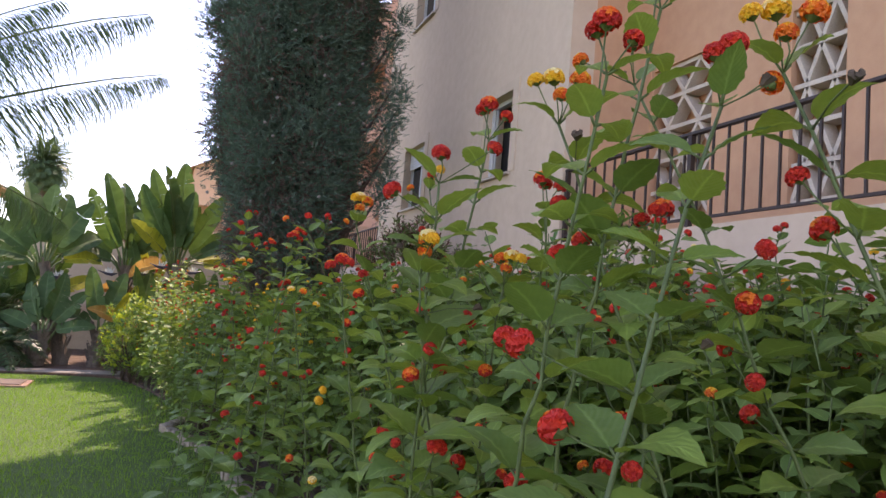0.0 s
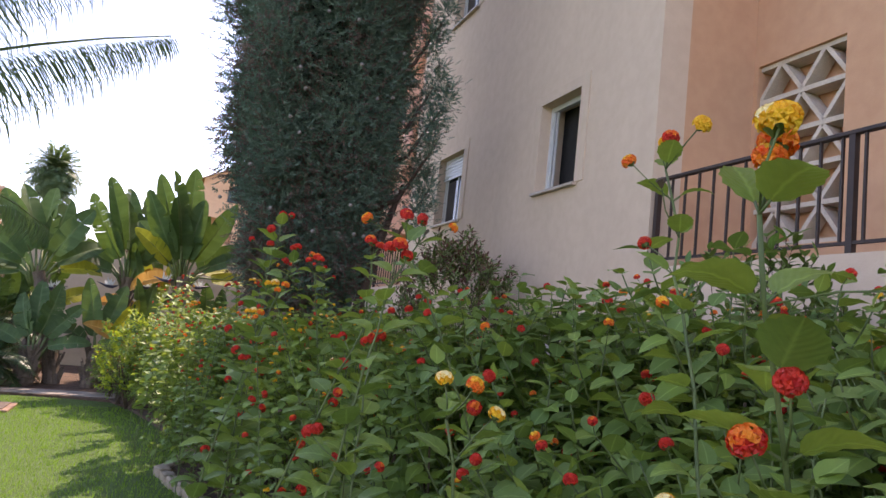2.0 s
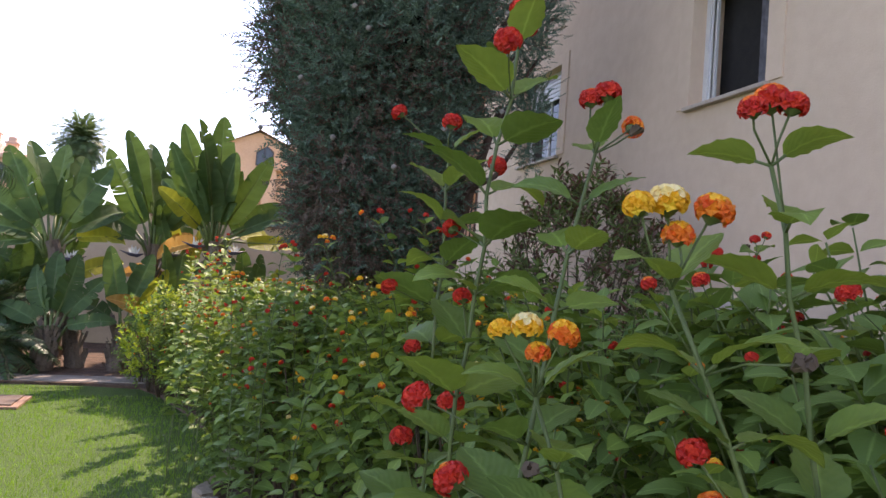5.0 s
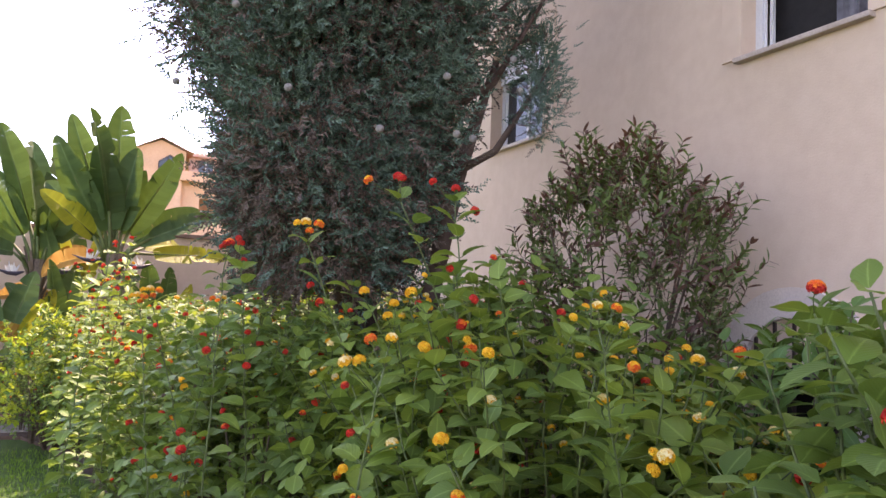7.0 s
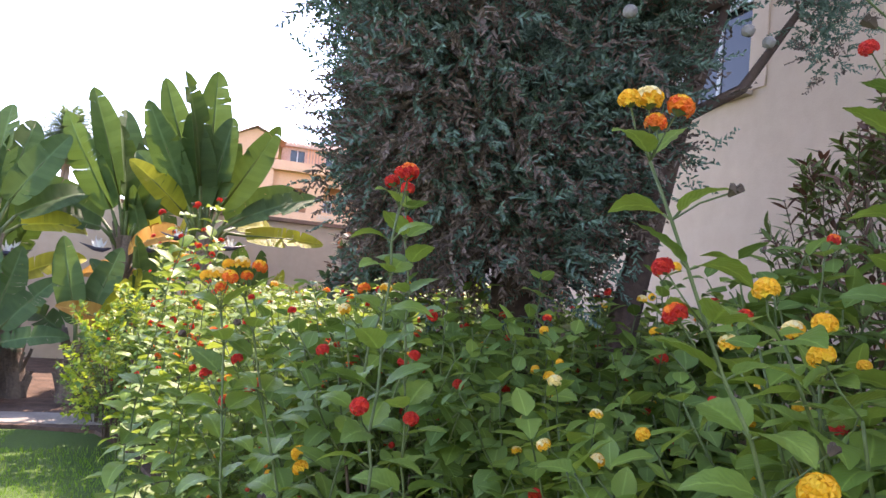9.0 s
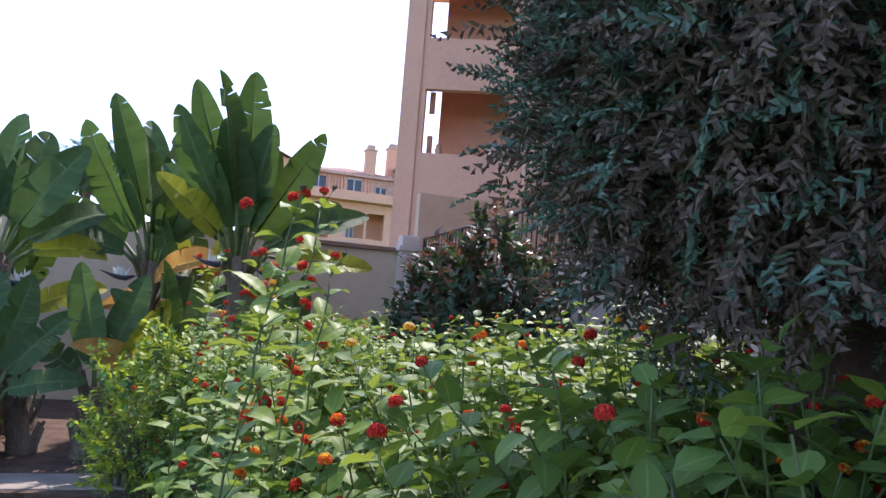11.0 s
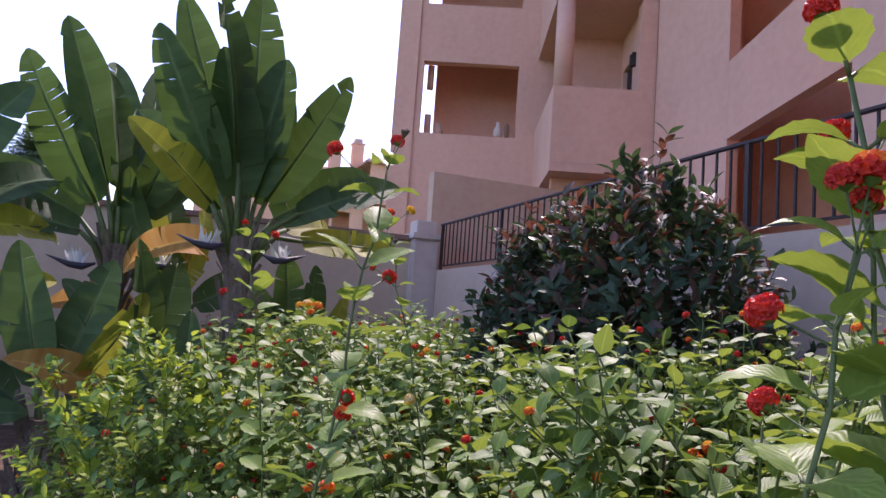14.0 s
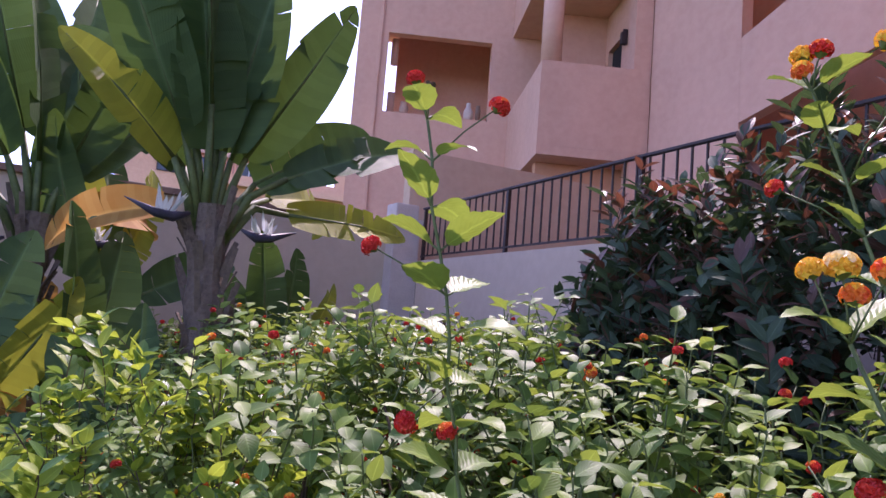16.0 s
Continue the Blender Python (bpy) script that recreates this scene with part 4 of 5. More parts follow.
def leaf_mesh(mat, seed):
    """One broad toothed lantana leaf, one metre long, for scaling."""
    r = np.random.default_rng(seed)
    rows = 12
    u = np.linspace(0, 1, rows)
    w = 0.31 * np.sin(np.pi * u ** 0.72) ** 0.85 + 0.01
    w *= 1 + 0.05 * np.where(np.arange(rows) % 2, 1, -1)
    ang = (0.3 + 0.9 * r.random()) * u ** 1.2
    st = 1 / (rows - 1)
    x = np.cumsum(np.r_[0, np.full(rows - 1, st)] * np.cos(ang))
    z = -np.cumsum(np.r_[0, np.full(rows - 1, st)] * np.sin(ang))
    fold, tw = 0.14 + 0.2 * r.random(), r.uniform(-.3, .3)
    v, uv, f = [], [], []
    for i in range(rows):
        for k, c in ((-1, 1), (-0.5, 0.35), (0, 0), (0.5, 0.35), (1, 1)):
            v.append((x[i], k * w[i], z[i] + fold * w[i] * c + tw * k * w[i] * u[i] + 0.012 * math.sin(i * 2.6 + abs(k) * 3)))
            uv.append((u[i], k))
    for i in range(rows - 1):
        for k in range(4):
            a = i * 5 + k
            f.append((a, a + 1, a + 6, a + 5))
    return mesh_of("leaf", v, f, mat, uvs=uv, smooth=True)


LEAFM = [leaf_mesh(LEAF, s) for s in range(4)] + [leaf_mesh(LEAF_YOUNG, s + 9) for s in range(4)]


def aim(p, way, size, roll):
    """A pose at p with the leaf's length along way."""
    way = Vector(way).normalized()
    y = Vector((0, 0, 1)).cross(way)
    y = y.normalized() if y.length > 0.05 else Vector((0, 1, 0))
    z = way.cross(y)
    m = Matrix((way, y, z)).transposed().to_4x4()
    return Matrix.Translation(Vector(p)) @ m @ Matrix.Rotation(roll, 4, "X") @ Matrix.Scale(size, 4)


def tall_shoot(colour, height, leaf=0.125, lean=0.1, bare=0.34, young=0.5, nh=2, gap=0.055, parts=True):
    """A long single stem that stands out over the bed; its leaves are parts of their own."""
    top = holder("lantana_shoot", pose(0, 0, 0), "tall upright lantana shoot with paired leaves and " + colour + " flower heads", "lantana shoot", "tall lantana shoots")
    st, heads, far = Build(), [], []
    q = rng.random() * 6.28
    lean_v = np.array([math.cos(q), math.sin(q), 0]) * lean
    n = int(height / gap)
    pts = [np.array([0, 0, -0.02])]
    for i in range(1, n + 1):
        u = i / n
        pts.append(np.array([0, 0, height * u]) + lean_v * (u * u - 1) * height + rng.normal(size=3) * 0.003)
    pts[0][:2] = (lean_v * -height)[:2]
    st.tube(pts, [0.0044 * (1 - 0.55 * i / n) for i in range(n + 1)], 7)
    side = perp(UP)
    for i in range(int(n * bare), n + 1):
        p = pts[i]
        side = unit(np.cross(UP, side) + rng.normal(size=3) * 0.15)
        u = (i - n * bare) / (n * (1 - bare))
        size = leaf * (1 - 0.48 * u) * (0.85 + 0.3 * rng.random())
        for s in (-1, 1):
            w = unit(side * s + UP * (0.12 + 0.65 * u) + rng.normal(size=3) * 0.12)
            st.tube([p, p + w * 0.014], 0.0016, 4)
            k = int(rng.integers(4)) + (4 if rng.random() < young * (.3 + u) else 0)
            m = aim(p + w * 0.012, w, size, rng.uniform(-.5, .5))
            if parts:
                child("leaf", LEAFM[k], top, m)
            else:
                far.append((k, m))
        if u > 0.35 and rng.random() < 0.5:
            flower_stalk(st, heads, p, unit(side * rng.choice([-1, 1]) + UP * 0.6), "bud" if rng.random() < 0.15 else choose(colour), top, length=0.085)
    for _ in range(nh):
        flower_stalk(st, heads, pts[-1], UP, "bud" if rng.random() < 0.25 else choose(colour), top, length=0.05)
    if far:
        vs, fs, uv, mi = [], [], [], []
        for k, m in far:
            me = LEAFM[k]
            co = np.empty(len(me.vertices) * 3)
            me.vertices.foreach_get("co", co)
            r, t = np.array(m.to_3x3()), np.array(m.translation)
            base = sum(len(a) for a in vs)
            vs.append(co.reshape(-1, 3) @ r.T + t)
            fs += [tuple(base + i for i in p.vertices) for p in me.polygons]
            mi += [k // 4] * len(me.polygons)
            uv += [(i // 5 / 11, (i % 5) / 2 - 1) for i in range(len(me.vertices))]
        child("leaves", mesh_of("leaves", np.concatenate(vs), fs, [LEAF, LEAF_YOUNG], mi, uv, True), top, kind="stuff")
    child("stem", st.mesh("stem", STEM, True), top)
    put_heads(heads, top)
    return top


def spin(x, y, z=0.0, s=1.0, tilt=6):
    return Matrix.Translation((x, y, z)) @ pose(0, 0, 0, float(rng.uniform(-tilt, tilt)), float(rng.uniform(-tilt, tilt)), float(rng.uniform(0, 360))) @ Matrix.Scale(s, 4)


FIRST_SHOOTS = [    # x, y, height, kind
    (0.52, 0.68, 1.87, 0), (0.42, 0.62, 1.74, 0), (0.48, 0.83, 1.74, 2), (0.46, 0.51, 1.69, 1),
    (0.56, 0.50, 1.74, 2), (0.35, 0.93, 1.66, 3), (0.34, 0.92, 1.52, 2), (0.65, 0.89, 1.85, 1),
    (0.76, 2.10, 1.86, 5), (0.56, 0.97, 1.65, 0), (0.57, 0.72, 1.58, 0), (0.48, 1.04, 1.77, 0),
    (0.53, 1.05, 1.52, 2), (0.30, 1.23, 1.51, 0), (0.37, 1.50, 1.65, 2), (0.33, 1.84, 1.46, 4),
    (0.36, 2.32, 1.49, 0), (0.37, 2.29, 1.64, 0), (0.48, 2.50, 1.72, 1), (0.57, 2.78, 1.76, 1),
    (0.36, 3.95, 1.78, 3), (0.51, 2.94, 1.72, 0), (0.36, 3.39, 1.59, 2), (0.45, 3.44, 1.70, 0),
]
LATER_SHOOTS = [    # x, y, height, kind
    (0.37, 3.76, 1.87, 3), (0.41, 3.63, 1.73, 1), (0.31, 3.49, 1.50, 2), (0.58, 6.22, 1.71, 2),
    (0.80, 6.10, 1.84, 1), (1.08, 6.35, 1.89, 3), (0.92, 5.40, 1.53, 4), (0.46, 5.33, 1.47, 4),
    (0.43, 6.62, 1.68, 0), (0.52, 6.90, 1.71, 3), (0.23, 6.81, 1.52, 2), (0.43, 6.69, 1.51, 4),
    (0.20, 6.75, 1.50, 2), (0.12, 8.35, 1.74, 6), (0.24, 8.56, 1.64, 6), (0.22, 8.70, 1.81, 6),
    (0.12, 9.06, 1.58, 5), (0.15, 8.73, 1.68, 6), (0.10, 9.27, 1.67, 6), (0.08, 9.26, 1.55, 0),
    (0.15, 9.31, 1.60, 6), (0.00, 10.01, 1.72, 6), (-0.08, 11.14, 1.69, 6), (0.26, 10.89, 1.74, 5),
    (0.03, 10.68, 1.45, 2),
]
HEROES = FIRST_SHOOTS + LATER_SHOOTS


def scatter(models, spots, tilt=6):
    """Copies the models to the spots (x, y, scale, index); the first use of each model is the model itself."""
    used = set()
    for x, y, s, k in spots:
        m = spin(x, y, 0.03, s, tilt)
        if k not in used:
            used.add(k)
            models[k].matrix_basis = m
        else:
            copy_thing_scaled(models[k], m)
    for k, ob in enumerate(models):
        if k not in used:
            for o in (*ob.children_recursive, ob):
                bpy.data.objects.remove(o)


def copy_thing_scaled(ob, m):
    made = copy_thing(ob, Matrix())
    made.matrix_basis = m
    return made


def bed_height(x, y):
    """Height of the bushes over the plan of the bed."""
    base = float(np.interp(y, [-2, 1.5, 3.0, 5, 7, 9, 11, 14, 17], [1.6, 1.72, 1.76, 1.70, 1.60, 1.60, 1.50, 1.42, 1.32]))
    rim = x - kerb_x(y)
    if 4.7 < y < 6.9 and x > 1.25:
        base = 1.22
    return base * float(np.interp(rim, [0, 0.35, 0.9], [0.62, 0.88, 1.0]))


red_bushes = [bush("red", 1.4, 0.5, 118, 15), bush("red", 1.4, 0.5, 118, 12), bush("orange", 1.4, 0.5, 118, 13), bush("red", 1.4, 0.5, 120, 10)]
yellow_bushes = [bush("yellow", 1.4, 0.5, 135, 38, 0.09, 0.9), bush("cream", 1.4, 0.5, 135, 32, 0.09, 0.9)]
lush_bushes = [bush("red", 1.4, 0.5, 105, 11, 0.07, 0.45), bush("orange", 1.4, 0.5, 105, 9, 0.07, 0.45)]
models = red_bushes + yellow_bushes + lush_bushes
spots = []
y = -1.6
row = 0
while y < 17.2:
    x0 = kerb_x(y) + 0.36 if y < 12.4 else -0.6
    x = x0 + (row % 2) * 0.2
    while x < 2.75:
        xx, yy = x + rng.uniform(-.1, .1), y + rng.uniform(-.1, .1)
        skip = math.hypot(xx - 1.5, yy - 8.2) < 0.4 or (xx > 1.9 and 5.2 < yy < 8.6) or (xx > 1.4 and 11.5 < yy < 13.0)
        if not skip:
            h = bed_height(xx, yy)
            yel = 5.2 < yy < 7.3 and xx < 1.9
            k = int(rng.integers(4, 6)) if (yel and rng.random() < 0.92) else (int(rng.integers(6, 8)) if yy > 9.2 else int(rng.integers(0, 4)))
            spots.append((xx, yy, h / 1.4 * rng.uniform(0.92, 1.06), k))
        x += 0.52
    y += 0.46
    row += 1
for k in range(24):    # low growth that spills over the edge of the bed
    yy = 7.9 + 0.2 * k
    h = 0.55 + 0.25 * rng.random()
    spots.append((kerb_x(yy) + rng.uniform(0.24, 0.38), yy, h, int(rng.integers(6, 8)) if yy > 10 else int(rng.integers(0, 4))))
scatter(models, spots)

# tall shoots: those that stand nearest the walk first, then a loose scatter over the bed
def shoot_set(parts):
    return [tall_shoot("red", 1.8, parts=parts), tall_shoot("red", 1.8, 0.115, 0.26, nh=3, parts=parts), tall_shoot("orange", 1.8, 0.12, 0.22, nh=3, parts=parts),
            tall_shoot("red", 1.8, 0.14, 0.05, nh=1, parts=parts), tall_shoot("yellow", 1.8, 0.12, 0.1, nh=2, parts=parts),
            tall_shoot("orange", 1.8, 0.11, 0.2, young=0.8, parts=parts), tall_shoot("red", 1.8, 0.13, 0.1, young=1.0, parts=parts)]


scatter(shoot_set(True), [(x, y, h / 1.8, k) for x, y, h, k in HEROES], 0.5)
shoot_spots = []
sr = np.random.default_rng(77)
for i in range(105):
    y = sr.uniform(-0.5, 16)
    x = sr.uniform(max(kerb_x(min(y, 12)) + 0.25, 0.75 if y < 7 else 0.3 if y < 11.5 else -0.5), 2.8)
    if (x > 1.2 and 4.7 < y < 6.9) or (x > 1.8 and (5 < y < 8.8 or 11.3 < y < 12.8)) or min(math.hypot(x - a, y - b2) for a, b2, _, _ in HEROES) < 0.2:
        continue
    k = 4 if 5.2 < y < 7.6 and sr.random() < .8 else int(sr.integers(0, 4)) if y < 9 else int(sr.integers(5, 7))
    shoot_spots.append((x, y, (bed_height(x, y) + (sr.uniform(-0.06, 0.14) if y < 5 else sr.uniform(-0.12, 0.06))) / 1.8, k))
scatter(shoot_set(False), shoot_spots)

# ---- cypress ----
def spray_clump(seed, brown):
    """A clump of feathery scale-leaved branchlets about 0.5 m across."""
    r = np.random.default_rng(seed)
    v, f, mi, uv = [], [], [], []
    for i in range(190):
        c = r.normal(size=3) * np.array([0.105, 0.105, 0.15])
        d = unit(c * np.array([1, 1, 0.4]) + r.normal(size=3) * 0.08 + np.array([0, 0, -0.1 if brown else 0.10]))
        s = unit(np.cross(d, r.normal(size=3)))
        L = 0.08 + 0.06 * r.random()
        mat = 1 if r.random() < (0.75 if brown else 0.10) else 0
        for j in range(10):
            u = j / 9
            a = c + d * L * u
            sg = 1 if j % 2 else -1
            w = unit(d * 0.9 + s * sg * (1.0 - 0.5 * u) + r.normal(size=3) * 0.25)
            l2 = 0.034 * (1.15 - 0.6 * u)
            o = unit(np.cross(w, r.normal(size=3))) * 0.0066
            k = len(v)
            v += [a - o, a + o, a + w * l2]
            v += [a + w * l2 * .6 + np.cross(o, w) * 1.4]
            f += [(k, k + 1, k + 2), (k, k + 3, k + 2)]
            mi += [mat, mat]
            uv += [(0, .2), (0, -.2), (1, 0), (.6, .5)]
    return mesh_of("foliage_clump", v, f, [CYP, CYP_BROWN], mi, uv)


cyp = holder("cypress_tree", pose(1.26, 8.22, 0), "tall dense dark green cypress with dead brown inner foliage", "tree")
b = Build()
b.tube([(0.2, 0, -0.05), (0.22, 0, 0.5), (0.16, 0.02, 1.6), (0.1, 0, 4), (0.02, 0, 9.2)], [0.17, 0.14, 0.12, 0.09, 0.02], 12)
b.tube([(0.34, -0.12, -0.05), (0.42, -0.16, 1.0), (0.62, -0.3, 2.3), (0.8, -0.4, 3.0)], [0.09, 0.07, 0.05, 0.02], 8)
b.thing("trunk", BARK, parent=cyp, smooth=True)
b = Build()
for i in range(46):
    z = 1.9 + i * 0.155
    q = i * 2.4
    R = float(np.interp(z, [1.6, 2.4, 6, 9.3], [0.55, 0.75, 0.75, 0.25]))
    e = np.array([R * math.cos(q), R * math.sin(q), z + 0.5])
    b.tube([(0.1, 0, z), (e[0] * .55 + .05, e[1] * .55, z + .12), e], [0.028, 0.018, 0.006], 5)
for q, z in ((-0.7, 2.2), (-0.55, 2.6), (-0.3, 3.3), (-0.9, 3.0), (-0.45, 4.0)):
    b.tube([(0.4, -0.2, z), (0.75, -0.3 + q * .3, z + 0.25), (0.98, -0.3 + q * .6, z + 0.75)], [0.03, 0.02, 0.008], 6)
b.thing("limb", BARK, "bare brown limbs", parent=cyp, smooth=True)
# solid core, coloured near-black for the shade deep in the crown
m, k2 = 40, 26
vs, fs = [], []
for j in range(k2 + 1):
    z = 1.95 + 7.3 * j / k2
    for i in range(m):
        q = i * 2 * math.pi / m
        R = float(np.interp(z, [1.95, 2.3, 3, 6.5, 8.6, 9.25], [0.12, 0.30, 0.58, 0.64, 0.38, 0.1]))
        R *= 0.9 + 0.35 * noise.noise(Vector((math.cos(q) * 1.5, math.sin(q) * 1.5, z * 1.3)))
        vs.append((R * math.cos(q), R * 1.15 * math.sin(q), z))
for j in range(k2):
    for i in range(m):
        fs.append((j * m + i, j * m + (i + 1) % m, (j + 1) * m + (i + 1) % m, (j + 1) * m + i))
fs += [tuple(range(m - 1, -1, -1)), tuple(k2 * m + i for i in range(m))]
INNER = rough_surface("core_shade", (0.012, 0.014, 0.011), (0.05, 0.045, 0.036), 9, 60, 1.0, 0.06, strength=1.0)
child("inner_foliage", mesh_of("inner_foliage", vs, fs, INNER, smooth=True), cyp, label="solid dark core standing in for shade between the sprays")
green = [spray_clump(s, False) for s in (11, 12, 13)]
brown = [spray_clump(s, True) for s in (21, 22)]
cnt = 0
for i in range(620):
    z = 1.92 + 7.2 * (i / 620) ** 1.35
    q = i * 2.39996 + rng.uniform(-.3, .3)
    facing = (math.cos(q) * -0.35 + math.sin(q) * -0.9) > -0.75
    if not facing and i % 3:
        continue
    lump = 0.92 + 0.55 * noise.noise(Vector((math.cos(q) * 2.1, math.sin(q) * 2.1, z * 1.3)))
    R = float(np.interp(z, [1.9, 2.3, 3.2, 6.0, 8.2, 9.2], [0.28, 0.50, 0.78, 0.82, 0.52, 0.12])) * lump * (1 - 0.16 * max(0.0, math.cos(q + 0.6)))
    br = rng.random() < float(np.interp(z, [2.1, 3.4, 5], [0.6, 0.28, 0.10]))
    me = brown[i % 2] if br else green[i % 3]
    s = rng.uniform(0.8, 1.1)
    child("foliage_clump", me, cyp, Matrix.Translation((R * math.cos(q), R * 1.12 * math.sin(q), z)) @ pose(0, 0, 0, rng.uniform(-25, 25), rng.uniform(-25, 25), math.degrees(q)) @ Matrix.Scale(s, 4))
for q, z in ((-0.7, 2.2), (-0.55, 2.6), (-0.3, 3.3), (-0.9, 3.0), (-0.45, 4.0)):
    for k in range(3):
        child("foliage_clump", green[k], cyp, Matrix.Translation((0.88 + .05 * k, -0.25 + q * .6 + rng.uniform(-.15, .15), z + 0.45 + 0.2 * k)) @ Matrix.Scale(0.55, 4))
cone = Build()
bmx = bmesh.new()
bmesh.ops.create_icosphere(bmx, subdivisions=2, radius=0.018)
for vv in bmx.verts:
    vv.co *= 1 + 0.15 * noise.noise(vv.co * 120)
CONE = bpy.data.meshes.new("cone")
bmx.to_mesh(CONE); bmx.free()
CONE.materials.append(rough_surface("grey_cone", (0.14, 0.12, 0.10), (0.28, 0.25, 0.22), 20, 90))
for i in range(34):
    q, z = rng.uniform(-2.9, -0.4), rng.uniform(2.2, 4.5)
    child("cone", CONE, cyp, pose(0.98 * math.cos(q), 1.18 * math.sin(q), z), "small round grey cone")


# ---- shrubs against the wall ----
def shrub(name, label, x, y, z0, z1, r, n, leafsize, mats, wide=0.32, heads=None, redtop=0.0, upright=0.5, twigs=12, seed=1):
    global rng
    keep, rng = rng, np.random.default_rng(seed)
    top = holder(name, pose(x, y, 0), label, "shrub")
    Lv, st, wood = Leaves(), Build(), Build()
    for i in range(twigs):
        q = rng.random() * 6.28
        e = np.array([r * .75 * math.cos(q), r * .75 * math.sin(q), z0 + (z1 - z0) * rng.uniform(.3, .8)])
        wood.tube([(0.05 * math.cos(q), 0.05 * math.sin(q), 0), e * np.array([.4, .4, .5]) + rng.normal(size=3) * .04, e], [0.016, 0.011, 0.004], 5)
    for i in range(n):
        d = unit(rng.normal(size=3) + np.array([0, 0, 0.25]))
        f = rng.uniform(0.55, 1.0) ** 0.5
        p = np.array([0, 0, (z0 + z1) / 2]) + d * f * np.array([r, r, (z1 - z0) / 2]) * (0.9 + 0.3 * noise.noise(Vector(d) * 2.2 + Vector((seed, 0, 0))))
        if p[2] < 0.1:
            continue
        w = unit(d * (1 - upright) + UP * upright + rng.normal(size=3) * 0.25)
        m = int(rng.integers(4, 7))
        pts = [p]
        dd = w
        for k in range(m):
            dd = unit(dd + rng.normal(size=3) * 0.1 + UP * 0.05)
            q = pts[-1] + dd * leafsize * 0.42
            pts.append(q)
            for s in range(2):
                sd = perp(dd)
                ww = unit(sd + dd * 0.9)
                mt = 1 if len(mats) > 1 and rng.random() < redtop * (0.3 + 1.3 * (p[2] - z0) / (z1 - z0)) * (0.5 + k / m) else 0
                Lv.leaf(q, ww, np.cross(ww, dd), leafsize * rng.uniform(.75, 1.1), leafsize * wide, 0.3, 0.25, 5, 0.9, mt)
        st.tube(pts, 0.0018, 4)
    child("branch", wood.mesh("branch", TWIG, True), top, kind="stuff")
    child("twig", st.mesh("twig", TWIG), top, kind="stuff")
    child("leaves", Lv.mesh("leaves", mats), top, kind="stuff")
    rng = keep
    return top


shrub("evergreen_shrub", "thin leaved evergreen shrub with reddish brown tips against the cream wall", 2.45, 7.15, 0.8, 2.45, 0.58, 740, 0.068, [SHRUB, RED_LEAF], 0.26, redtop=0.28, upright=0.6, twigs=18, seed=3)
shrub("glossy_shrub", "glossy bright green broad leaved shrub before the arched window", 2.3, 5.9, 0.4, 1.5, 0.6, 330, 0.085, [GLOSSY, GLOSSY], 0.42, seed=4)
shrub("glossy_shrub", "glossy green broad leaved shrub below the near railing", 2.6, 3.6, 0.6, 2.05, 0.5, 260, 0.08, [SHRUB, GLOSSY], 0.36, redtop=0.4, seed=5)
shrub("photinia_shrub", "dark photinia shrub with reddish young leaves among the lantana", 2.05, 11.9, 0.4, 2.3, 0.6, 440, 0.10, [DARK_LEAF, RED_LEAF], 0.38, redtop=0.2, seed=6)
shrub("photinia_shrub", "dark photinia shrub with reddish young leaves among the lantana", 1.85, 12.5, 0.4, 2.1, 0.5, 380, 0.10, [DARK_LEAF, RED_LEAF], 0.38, redtop=0.2, seed=7)
shrub("photinia_shrub", "small dark photinia shrub with reddish young leaves among the lantana", 2.2, 12.9, 0.4, 1.95, 0.5, 280, 0.09, [DARK_LEAF, RED_LEAF], 0.38, redtop=0.25, seed=8)
shrub("lime_shrub", "lime green leaved bush at the tip of the flower bed", -0.25, 12.3, 0.15, 1.3, 0.55, 260, 0.06, [LIME, GLOSSY], 0.5, redtop=0.3, seed=9)


for k, (sx, sw) in enumerate(((-3.6, 0.9), (-5.2, 0.9), (-6.8, 0.9))):
    shrub("dry_climber", "dry brown climbing shrub against the ochre garden wall", sx, 17.5, 0.2, 2.3, sw, 200, 0.08, [DRY, SHRUB], 0.4, redtop=0.5, seed=20 + k, twigs=22)


